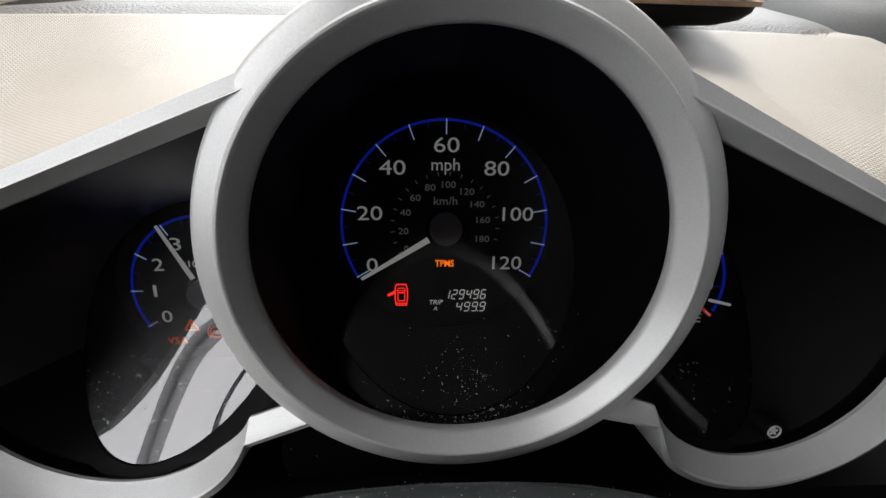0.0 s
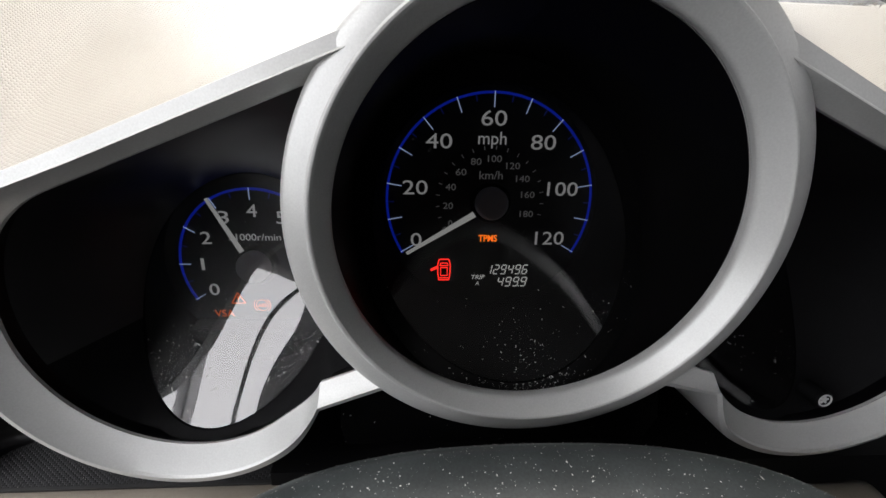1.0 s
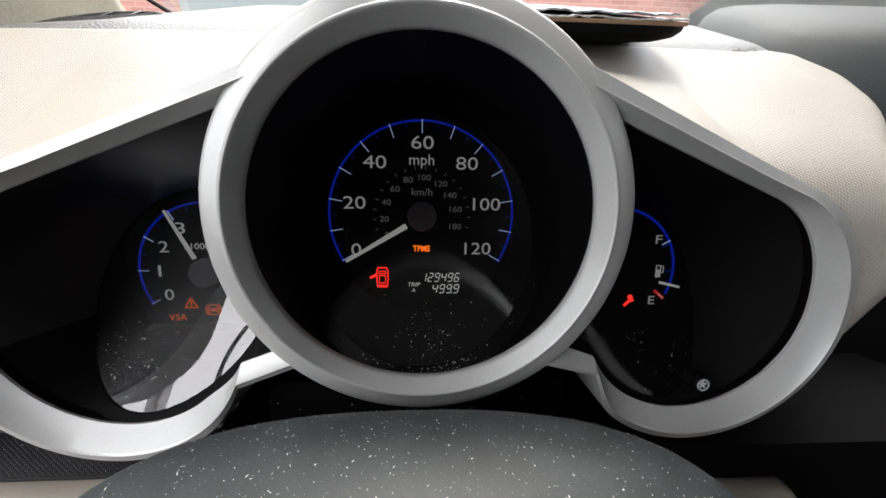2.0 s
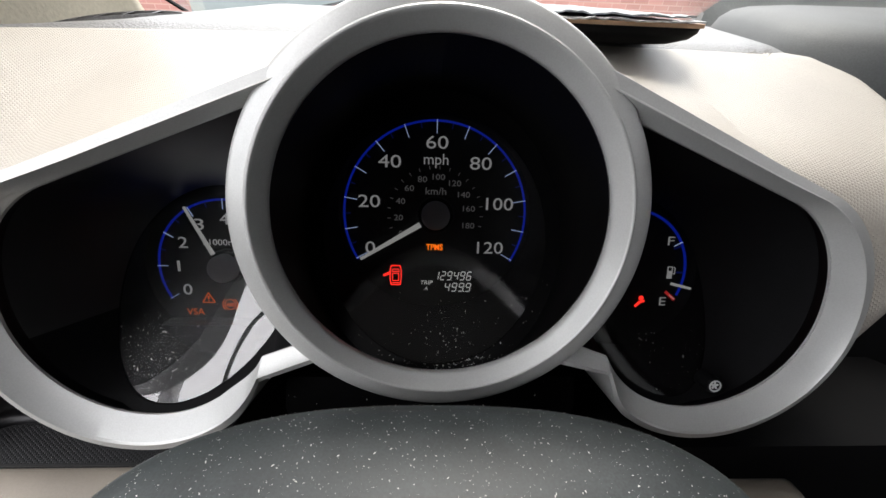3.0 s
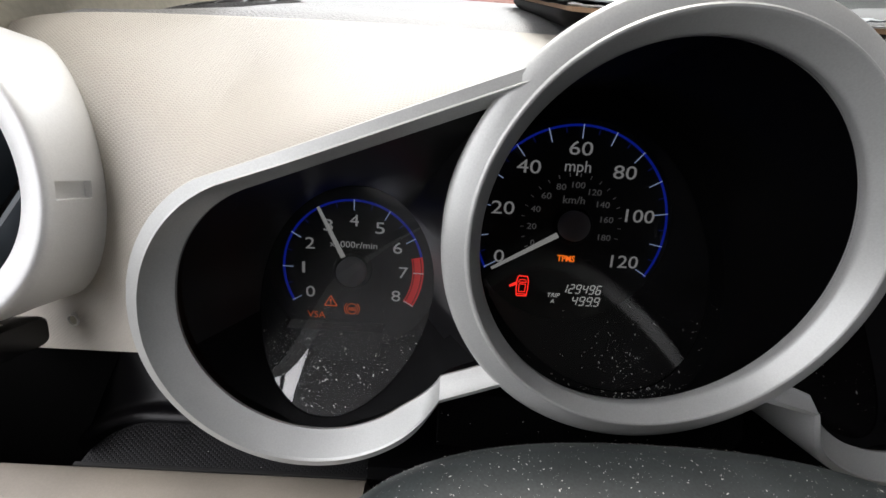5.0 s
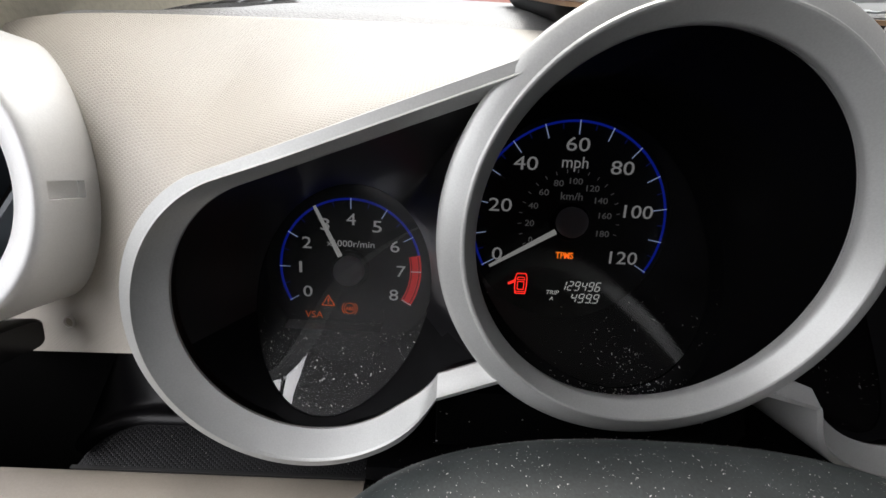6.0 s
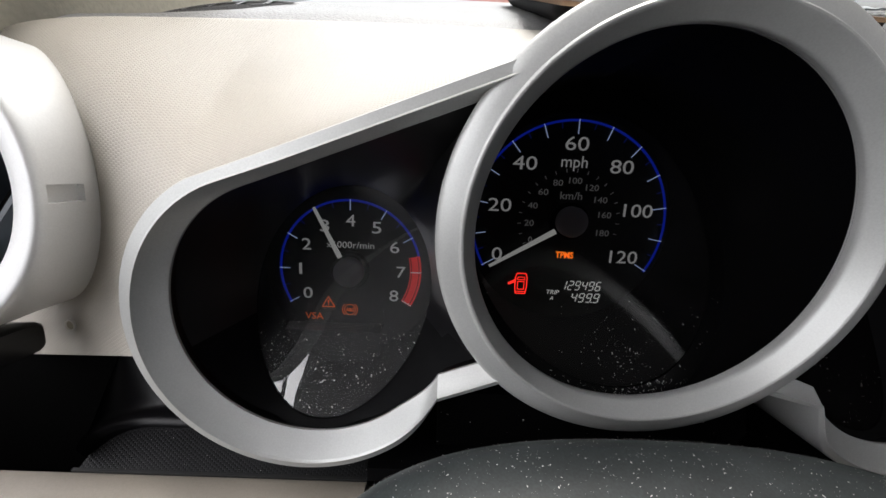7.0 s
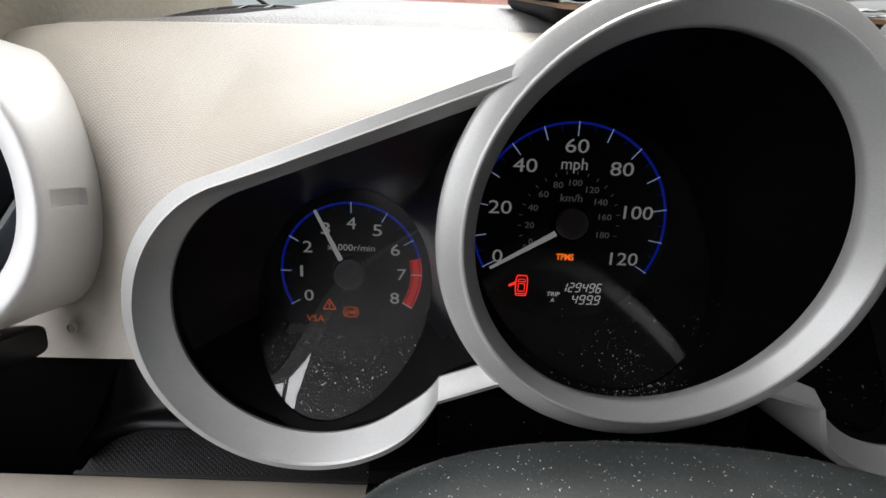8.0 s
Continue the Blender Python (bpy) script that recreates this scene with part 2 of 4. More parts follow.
def lettering(name, text, x, y, z, height, width, material, parent, bold=0.0, shear=0.0):
    """Letters in the dial plane, centred on (x, z), with the given height of a capital and overall width."""
    cu = bpy.data.curves.new(name, "FONT")
    cu.body, cu.size, cu.extrude, cu.offset, cu.shear = text, 1.0, 0.01, bold, shear
    cu.align_x, cu.align_y, cu.resolution_u = "LEFT", "BOTTOM_BASELINE", 3
    tmp = bpy.data.objects.new(name, cu)
    me = bpy.data.meshes.new_from_object(tmp)
    bpy.data.objects.remove(tmp)
    co = [v.co.copy() for v in me.vertices]
    lo, hi = min(c.x for c in co), max(c.x for c in co)
    tall = 0.73
    k = height / tall
    kx = width / (hi - lo)
    for v in me.vertices:
        v.co = Vector((x + (v.co.x - (lo + hi) / 2) * kx, y - 0.0002 - v.co.z * 0.01, z + (v.co.y - tall / 2) * k))
    me.materials.clear()
    me.materials.append(material)
    ob = new(name, me)
    ob.parent = parent
    return ob


SEGMENTS = {"0": "abcdef", "1": "bc", "2": "abged", "4": "fgbc", "6": "acdefg", "9": "abcdfg"}


def seven(name, digits, x_right, z_mid, height, pitch, y, parent):
    """Slanted seven-segment figures, right-aligned; a dot sits before the last figure where '.' stands."""
    bm = bmesh.new()
    h, w, t, lean = height, pitch * 0.62, height * 0.10, 0.20
    x = x_right - w
    spots = {"a": (0, h / 2, w, h / 2), "g": (0, 0, w, 0), "d": (0, -h / 2, w, -h / 2), "f": (0, 0, 0, h / 2), "b": (w, 0, w, h / 2), "e": (0, -h / 2, 0, 0), "c": (w, -h / 2, w, 0)}
    for ch in reversed(digits):
        if ch == ".":
            cx = x + pitch - (pitch - w) / 2 - 0.0002
            bar(cx - h / 2 * lean, z_mid - h / 2, cx - h / 2 * lean + t, z_mid - h / 2, t, t, y, bm)
            continue
        for s in SEGMENTS[ch]:
            x0, z0, x1, z1 = spots[s]
            gx, gz = (x1 - x0) * 0.10, (z1 - z0) * 0.10
            x0, x1, z0, z1 = x0 + gx, x1 - gx, z0 + gz, z1 - gz
            bar(x + x0 + z0 * lean, z_mid + z0, x + x1 + z1 * lean, z_mid + z1, t, t, y, bm)
        x -= pitch
    return part(name, bm, LCD, parent, smooth=30)


def angle_of(points, c):
    """For a closed outline that is star-shaped about c: the radius at an angle."""
    def at(a):
        d = (math.cos(a), math.sin(a))
        best = 0.0
        for p, q in zip(points, points[1:] + points[:1]):
            ex, ez = q[0] - p[0], q[1] - p[1]
            den = d[0] * ez - d[1] * ex
            if abs(den) < 1e-12:
                continue
            px, pz = p[0] - c[0], p[1] - c[1]
            s = (px * ez - pz * ex) / den
            u = (px * d[1] - pz * d[0]) / den
            if s > 0 and -1e-6 <= u <= 1 + 1e-6:
                best = max(best, s)
        return best
    return at


# ---- instrument cluster ----
cluster = thing("instrument_cluster", "silver-rimmed three-dial car instrument cluster, lit, with warning lamps on", "instrument cluster", CAR)
RING = (0.0006, 0.0042)


def ring_front(x, z, h):
    """A point h metres proud of the main ring's own, slightly steeper front plane."""
    return (x, -0.0822 - 0.117 * z - h, z)




# main ring: lathed profile of (radius, height over the front plane)
profile = [(0.0660, -0.050), (0.0680, -0.030), (0.0683, -0.004), (0.0685, 0.0008), (0.0683, 0.0021), (0.0677, 0.0030), (0.0668, 0.0036), (0.0640, 0.0046), (0.0618, 0.0052), (0.0615, 0.0056),
           (0.0611, 0.0059), (0.0606, 0.0059), (0.0602, 0.0056), (0.0599, 0.0050), (0.0572, 0.0007), (0.0569, 0.0001), (0.0567, -0.0006), (0.0568, -0.0014), (0.0574, -0.004)]
part("main_ring", loft([[ring_front(x, z, h) for x, z in polar(*RING, r, 160)] for r, h in profile]), SILVER, cluster, "round satin silver bezel ring", smooth=26)


def meet(a, d, c, r):
    """Where the line from a along d first meets the circle round c."""
    d = Vector(d).normalized()
    f = Vector(a) - Vector(c)
    b = f.dot(d)
    root = b * b - f.dot(f) + r * r
    s = -b - math.sqrt(max(root, 0.0))
    p = Vector(a) + d * s
    return (p.x, p.y)


def ang(p, c):
    return math.degrees(math.atan2(p[1] - c[1], p[0] - c[0]))


def pod_outline(side, centre, r, shoulder, slope_to, arm_from, arm_to, ring_r):
    """A teardrop pod: a circle, a straight shoulder up to the main ring, the ring's arc, and a short arm back. Mirrored by side."""
    c = centre
    top = meet(shoulder, (slope_to[0] - shoulder[0], slope_to[1] - shoulder[1]), RING, ring_r)
    low = meet(arm_from, (arm_to[0] - arm_from[0], arm_to[1] - arm_from[1]), RING, ring_r)
    pts = line(shoulder, top, 40)
    a0, a1 = ang(top, RING), ang(low, RING)
    if a0 < 0:
        a0 += 360
    if a1 < 0:
        a1 += 360
    pts += polar(*RING, ring_r, 30, a0, a1, True)[:-1]
    pts += line(low, arm_from, 10)
    b0, b1 = ang(arm_from, c), ang(shoulder, c)
    b1 = b1 if b1 > 0 else b1 + 360
    arc = polar(*c, 1.0, 100, b0, b1 - 360, True)
    ra = math.dist(arm_from, c)
    rb = math.dist(shoulder, c)
    for i, (x, z) in enumerate(arc[:-1]):
        s = i / 99
        wa, wb = max(0.0, 1 - s / 0.12), max(0.0, (s - 0.70) / 0.30)
        wa, wb = wa * wa * (3 - 2 * wa), wb * wb * (3 - 2 * wb)
        rr = r + (ra - r) * wa + (rb - r) * wb
        pts.append((c[0] + (x - c[0]) * rr, c[1] + (z - c[1]) * rr))
    return [(side * x, z) for x, z in pts]


def panel_main(x, z):
    """Depth of the slanted, dished front of the middle housing and its lens."""
    w = min(z, 0.058) + 0.048
    return -0.064 + 0.90 * w - 3.5 * w * w + 0.7 * x * x


def panel_pod(x, z, side):
    """The same for a side pod: a dish that flattens towards its top."""
    u = min(max(side * x, 0.06), 0.17)
    u, w = 0.11 - u, min(max(z, -0.088), 0.014) + 0.05
    return -0.0409 + 0.0368 * u - 0.0545 * u * u + 0.8149 * w - 8.896 * w * w - 0.7687 * u * w + 56.33 * w ** 3 - 35.38 * u * u * w + (-0.30 * u if side > 0 else 0.0)


def sheet(bm):
    """Turns the faces of an open sheet towards the viewer."""
    bm.normal_update()
    bmesh.ops.reverse_faces(bm, faces=[f for f in bm.faces if f.normal.y > 0])
    return bm


def grow(points, c, by):
    out = []
    for x, z in points:
        d = math.dist((x, z), c)
        out.append((c[0] + (x - c[0]) * (d + by) / d, c[1] + (z - c[1]) * (d + by) / d))
    return out


# all outlines are drawn for the left pod and mirrored
POD = {
    -1: dict(outer=((-0.1118, -0.0332), 0.0548, (-0.1385, 0.0178), (-0.0452, 0.0524), (-0.0640, -0.0560), (-0.0440, -0.0478)),
             inner=((-0.1085, -0.0290), 0.0437, (-0.1255, 0.0143), (-0.0576, 0.0402), (-0.0650, -0.0468), (-0.0515, -0.0415)),
             bore=(-0.1080, -0.0295), bore_r=(0.0387, 0.0432), dial=(-0.1112, -0.0296)),
    1: dict(outer=((-0.1068, -0.0310), 0.0530, (-0.1330, 0.0180), (-0.0502, 0.0526), (-0.0640, -0.0530), (-0.0440, -0.0478)),
            inner=((-0.1035, -0.0280), 0.0420, (-0.1210, 0.0147), (-0.0560, 0.0404), (-0.0655, -0.0460), (-0.0520, -0.0410)),
            bore=(-0.1040, -0.0288), bore_r=(0.0376, 0.0416), dial=(-0.1078, -0.0290)),
}
OUTLINE = {}
for side in (-1, 1):
    sgn = -side
    p = POD[side]
    whole = pod_outline(sgn, *p["outer"], 0.0632)
    outer = grow(whole, (sgn * p["bore"][0], p["bore"][1]), -0.0014)
    inner = pod_outline(sgn, *p["inner"], 0.0652)
    OUTLINE[side] = whole

    def crest(z):
        """Where across the bezel its ridge runs: well inside at the top, near the rim at the bottom."""
        t = min(max((z + 0.080) / 0.105, 0.0), 1.0)
        return 0.27 + 0.39 * t * t

    def mixed(f, h):
        """A loop at f of the way to the ridge (0 to 1), or past it towards the dial (1 to 2)."""
        out = []
        for a, b in zip(outer, inner):
            c = crest(a[1])
            k = f * c if f <= 1 else c + (f - 1) * (1 - c)
            out.append(front(a[0] + (b[0] - a[0]) * k, a[1] + (b[1] - a[1]) * k, h))
        return out
    loops = [mixed(-0.06, -0.045), mixed(0.0, -0.004), mixed(0.0, 0.0006), mixed(0.05, 0.0018), mixed(0.13, 0.0026), mixed(0.86, 0.0034), mixed(0.93, 0.0038), mixed(1.00, 0.0039), mixed(1.04, 0.0036),
             mixed(1.08, 0.0031), mixed(1.90, -0.0012), mixed(1.95, -0.0014), mixed(2.0, -0.0017), mixed(1.97, -0.003)]
    part("side_bezel", loft(loops), SILVER, cluster, "teardrop satin silver side bezel", smooth=26)

    # black housing: side wall, slanted panel and dial bore
    c = (sgn * p["bore"][0], p["bore"][1])
    at = angle_of(inner, c)
    n = 128
    angles = [2 * math.pi * i / n for i in range(n)]
    rim = [(c[0] + at(a) * math.cos(a), c[1] + at(a) * math.sin(a)) for a in angles]
    wide = grow(rim, c, 0.0025)
    bore = [(c[0] + p["bore_r"][0] * math.cos(a), c[1] + p["bore_r"][1] * math.sin(a)) for a in angles]
    wall_foot = [(sgn * p["dial"][0] + 0.0448 * math.cos(a), p["dial"][1] + 0.0448 * math.sin(a)) for a in angles]
    steps = [(k, [(x + (u - x) * k, z + (w - z) * k) for (x, z), (u, w) in zip(wide, bore)]) for k in (0.0, 0.06, 0.25, 0.5, 0.75, 0.96, 1.0)]
    walls = [[front(x, z, -0.0018) for x, z in rim], [front(x, z, -0.006) for x, z in wide]]
    walls += [[(x, min(panel_pod(x, z, side), front(u, w, -0.0085)[1] * (1 - k) + panel_pod(x, z, side) * k), z) for (x, z), (u, w) in zip(ring, wide)] for k, ring in steps]
    part("dial_wall", loft([walls[-1], [(x, 0.000, z) for x, z in wall_foot]]), WELL, cluster, "matt black wall round the dial")
    part("housing", loft(walls[:3]), HOUSING, cluster, "matt black dial housing", smooth=50)
    for name, upper, material, label in (("upper_panel", True, PANEL if side < 0 else SURROUND, "charcoal satin panel above the dial"), ("lens_surround", False, SURROUND, "matt black dusty surround of the lens")):
        bm = loft(walls[2:])
        bmesh.ops.delete(bm, geom=[f for f in bm.faces if (f.calc_center_median().z > -0.043) != upper], context="FACES")
        part(name, bm, material, cluster, label, smooth=50)
    rings = [[(c[0] + (x - c[0]) * s, panel_pod(c[0] + (x - c[0]) * s, c[1] + (z - c[1]) * s, side) + 0.0006, c[1] + (z - c[1]) * s) for x, z in bore] for s in (0.998, 0.93, 0.86, 0.79, 0.72, 0.65, 0.58, 0.51, 0.44, 0.37, 0.30, 0.23, 0.16, 0.09, 0.02)]
    lens = part("lens", sheet(loft(rings, cap_last=True)), DUSTY_LENS if side < 0 else LENS, cluster, "clear concave plastic lens, dusty", smooth=None)
    lens.visible_shadow = False

# housing and lens of the middle dial
angles = [2 * math.pi * i / 128 for i in range(128)]
mid_rim = polar(*RING, 0.0570, 128)
mid_wide = polar(0, 0.003, 0.0605, 128)
mid_bore = polar(0, 0, 0.0528, 128)
walls = [[ring_front(x, z, -0.0030) for x, z in mid_rim], [front(x, z, -0.006) for x, z in mid_wide]]
walls += [[(x, max(panel_main(x, z), front(x, z, -0.007)[1]), z) for x, z in ring] for ring in (mid_wide, polar(0, 0.0015, 0.0566, 128), mid_bore)]
part("dial_wall", loft([walls[-1], [(x, 0.004, z) for x, z in mid_bore]]), WELL, cluster, "matt black wall round the dial")
part("housing", loft(walls[:3]), HOUSING, cluster, "matt black dial housing", smooth=50)
part("lens_surround", loft(walls[2:]), HOUSING, cluster, "matt black panel round the dial", smooth=50)
rings = [[(x * s, panel_main(x * s, z * s) + 0.0006, z * s) for x, z in mid_bore] for s in (0.998, 0.93, 0.86, 0.79, 0.72, 0.65, 0.58, 0.51, 0.44, 0.37, 0.30, 0.23, 0.16, 0.09, 0.02)]
lens = part("lens", sheet(loft(rings, cap_last=True)), LENS, cluster, "clear concave plastic lens, dusty", smooth=None)
lens.visible_shadow = False


def disc(name, cx, cz, r, y, material, parent, label="", edge=0.0):
    loops = [[(x, y + 0.002, z) for x, z in polar(cx, cz, r, 96)], [(x, y + edge, z) for x, z in polar(cx, cz, r, 96)], [(x, y, z) for x, z in polar(cx, cz, max(r - edge, 0.0001), 96)]]
    return part(name, loft(loops, cap_last=True), material, parent, label, smooth=30)


def hub(parent, cx, cz, y, r=0.0077):
    """A domed cap over the needle's axle, in a black collar."""
    collar = [(r * 1.32, 0.0), (r * 1.30, 0.0035), (r * 1.22, 0.0042), (r * 1.05, 0.0042)]
    part("hub_collar", loft([[(x, y - h, z) for x, z in polar(cx, cz, rr, 48)] for rr, h in collar]), BLACK, parent, "black collar")
    prof = [(r * 1.0, 0.003), (r * 0.99, 0.0072), (r * 0.93, 0.0082), (r * 0.8, 0.0090), (r * 0.5, 0.0098), (r * 0.25, 0.0101), (r * 0.03, 0.0102)]
    return part("needle_hub", loft([[(x, y - h, z) for x, z in polar(cx, cz, rr, 48)] for rr, h in prof], cap_last=True), HUB, parent, "grey domed needle cap")


def needle(parent, cx, cz, y, a, r0, r1, w0, w1):
    """A ridged pointer: a tapered blade with a raised spine."""
    d = (math.cos(radians(a)), math.sin(radians(a)))
    s = (-d[1], d[0])

    def pt(r, o, h):
        return (cx + d[0] * r + s[0] * o, y - h, cz + d[1] * r + s[1] * o)
    loops = [[pt(r0, w0 / 2, 0), pt(r0, 0, 0.0008), pt(r0, -w0 / 2, 0), pt(r0, 0, -0.0004)], [pt(r1, w1 / 2, 0), pt(r1, 0, 0.0005), pt(r1, -w1 / 2, 0), pt(r1, 0, -0.0003)]]
    return part("needle", loft(loops, cap_first=True, cap_last=True), NEEDLE, parent, "white pointer", smooth=20)


# speedometer
speedo = disc("speedometer", 0, 0, 0.0565, 0.0, FACE, cluster, "black speedometer face, needle at zero")
part("arc", band(0, 0, 0.0491, 0.0502, 211, -31, -0.0003, 120), BLUE, speedo, "blue lit arc")
for k in range(13):
    a = radians(210 - 20 * k)
    part("tick", bar(0.0432 * math.cos(a), 0.0432 * math.sin(a), 0.0502 * math.cos(a), 0.0502 * math.sin(a), 0.00042, 0.00042, -0.0007), TICK, speedo)
    if k < 12:
        a -= radians(10)
        part("minor_tick", bar(0.0462 * math.cos(a), 0.0462 * math.sin(a), 0.0488 * math.cos(a), 0.0488 * math.sin(a), 0.0005, 0.0005, -0.0006), BLUE_DIM, speedo)
for text, x, z, w in (("0", -0.0358, -0.0186, 0.0054), ("20", -0.0361, 0.0070, 0.0118), ("40", -0.0250, 0.0284, 0.0122), ("60", 0.0002, 0.0388, 0.0118),
                      ("80", 0.0240, 0.0284, 0.0118), ("100", 0.0353, 0.0068, 0.0150), ("120", 0.0311, -0.0178, 0.0146)):
    lettering("numeral", text, x, -0.0003, z, 0.0070, w, MARK, speedo, bold=0.0)
lettering("unit_lettering", "mph", -0.0002, -0.0003, 0.0300, 0.0060, 0.0132, MARK, speedo)
lettering("unit_lettering", "km/h", 0.0, -0.0003, 0.0130, 0.0040, 0.0112, MARK_DIM, speedo)
for text, x, z, w in (("0", -0.0190, -0.0105, 0.0020), ("20", -0.0203, -0.0018, 0.0048), ("40", -0.0192, 0.0072, 0.0050), ("60", -0.0144, 0.0143, 0.0050), ("80", -0.0074, 0.0192, 0.0050),
                      ("100", 0.0014, 0.0206, 0.0066), ("120", 0.0103, 0.0174, 0.0066), ("140", 0.0154, 0.0114, 0.0066), ("160", 0.0184, 0.0038, 0.0066), ("180", 0.0184, -0.0056, 0.0066)):
    lettering("small_numeral", text, x, -0.0003, z, 0.0032, w, MARK_DIM, speedo)
for k in range(21):
    a = radians(210 - 240 / 193.1 * 10 * k * 1.0)
    if a < radians(-20):
        break
    part("minor_tick", bar(0.0246 * math.cos(a), 0.0246 * math.sin(a), 0.0264 * math.cos(a), 0.0264 * math.sin(a), 0.0003, 0.0003, -0.0003), MARK_DIM, speedo)
lettering("warning_lamp", "TPMS", -0.0002, -0.0003, -0.0180, 0.0034, 0.0094, LAMP_ORANGE, speedo, bold=0.02)
needle(speedo, 0, 0, -0.0065, 211, 0.0095, 0.0470, 0.0030, 0.0016)
hub(speedo, 0, 0, 0.0)

# open-door lamp: a car seen from above with one door ajar
CX, CZ = -0.0218, -0.0345
bm = bmesh.new()


def frame_bars(bm, pts, w, y):
    for p, q in zip(pts, pts[1:] + pts[:1]):
        bar(p[0], p[1], q[0], q[1], w, w, y, bm)
    return bm


frame_bars(bm, [(CX - 0.0026, CZ - 0.0056), (CX + 0.0026, CZ - 0.0056), (CX + 0.0031, CZ - 0.002), (CX + 0.0031, CZ + 0.003), (CX + 0.0024, CZ + 0.0054), (CX - 0.0024, CZ + 0.0054), (CX - 0.0031, CZ + 0.003), (CX - 0.0031, CZ - 0.002)], 0.00048, -0.0003)
frame_bars(bm, [(CX - 0.0017, CZ - 0.0033), (CX + 0.0017, CZ - 0.0033), (CX + 0.0017, CZ + 0.0010), (CX - 0.0017, CZ + 0.0010)], 0.00035, -0.0003)
frame_bars(bm, [(CX - 0.0021, CZ + 0.0020), (CX + 0.0021, CZ + 0.0020), (CX + 0.0016, CZ + 0.0034), (CX - 0.0016, CZ + 0.0034)], 0.00032, -0.0003)
bar(CX - 0.0024, CZ - 0.0046, CX + 0.0024, CZ - 0.0046, 0.0004, 0.0004, -0.0003, bm)
bar(CX - 0.0030, CZ + 0.0014, CX - 0.0068, CZ - 0.0004, 0.0014, 0.0012, -0.0003, bm)
part("warning_lamp", bm, LAMP_RED, speedo, "red open-door warning lamp, lit")
seven("odometer_figures", "129496", 0.0210, -0.0346, 0.0047, 0.0037, -0.0003, speedo)
seven("trip_figures", "499.9", 0.0208, -0.0413, 0.0047, 0.0040, -0.0003, speedo)
lettering("lcd_lettering", "TRIP", -0.0042, -0.0003, -0.0386, 0.0024, 0.0068, LCD, speedo, shear=0.2)
lettering("lcd_lettering", "A", -0.0046, -0.0003, -0.0420, 0.0022, 0.0020, LCD, speedo, shear=0.2)

# tachometer
TX, TZ, TY, TR = -0.1112, -0.0296, -0.005, 0.0363
tacho = disc("tachometer", TX, TZ, 0.0452, TY, FACE, cluster, "black tachometer face with red band, needle at three")
part("arc", band(TX, TZ, TR - 0.0011, TR, 211, 14, TY - 0.0003, 96), BLUE, tacho, "blue lit arc")
part("red_band", band(TX, TZ, TR - 0.0058, TR, 14, -31, TY - 0.0003, 30), RED, tacho, "red over-speed band")
for r in (TR - 0.0052, TR - 0.0014):
    part("band_line", band(TX, TZ, r, r + 0.0004, 13, -30, TY - 0.0006, 24), BLACK, tacho)
for k in range(9):
    a = radians(210 - 30 * k)
    part("tick", bar(TX + (TR - 0.0055) * math.cos(a), TZ + (TR - 0.0055) * math.sin(a), TX + TR * math.cos(a), TZ + TR * math.sin(a), 0.0004, 0.0004, TY - 0.0009), TICK if k < 7 else MARK, tacho)
    if k < 6:
        a -= radians(15)
        part("minor_tick", bar(TX + (TR - 0.0038) * math.cos(a), TZ + (TR - 0.0038) * math.sin(a), TX + (TR - 0.0014) * math.cos(a), TZ + (TR - 0.0014) * math.sin(a), 0.0005, 0.0005, TY - 0.0006), BLUE_DIM, tacho)
    a = radians(210 - 30 * k)
    rn = 0.0258 if k not in (3, 5) else 0.0262
    lettering("numeral", str(k), TX + rn * math.cos(a), TY - 0.0003, TZ + rn * math.sin(a), 0.0062, 0.0014 if k == 1 else 0.0047, MARK, tacho, bold=0.0)
lettering("unit_lettering", "x1000r/min", TX - 0.0002, TY - 0.0003, -0.0164, 0.0034, 0.0242, MARK, tacho)
needle(tacho, TX, TZ, TY - 0.0065, 210 - 30 * 3.1, 0.0085, 0.0360, 0.0026, 0.0016)
hub(tacho, TX, TZ, TY, 0.0074)
lettering("warning_lamp", "VSA", -0.1305, TY - 0.0003, -0.0552, 0.0038, 0.0092, LAMP_AMBER, tacho, bold=-0.01)
bm = frame_bars(bmesh.new(), [(-0.1263, -0.0500), (-0.1197, -0.0500), (-0.1230, -0.0445)], 0.00045, TY - 0.0003)
bar(-0.1230, -0.0483, -0.1230, -0.0464, 0.0005, 0.0009, TY - 0.0003, bm)
bar(-0.1230, -0.0492, -0.1230, -0.0488, 0.0006, 0.0006, TY - 0.0003, bm)
part("warning_lamp", bm, LAMP_AMBER, tacho, "amber triangle warning lamp, lit")
bm = band(-0.1118, -0.0512, 0.0027, 0.0030, 0, 360, TY - 0.0003, 40)
band(-0.1118, -0.0512, 0.0038, 0.0041, -50, 50, TY - 0.0003, 16, bm)
band(-0.1118, -0.0512, 0.0038, 0.0041, 130, 230, TY - 0.0003, 16, bm)
part("warning_lamp", bm, LAMP_AMBER, tacho, "amber round brake warning lamp, lit")
lettering("lamp_lettering", "ABS", -0.1118, TY - 0.0003, -0.0512, 0.0019, 0.0042, LAMP_AMBER, tacho, bold=0.01)

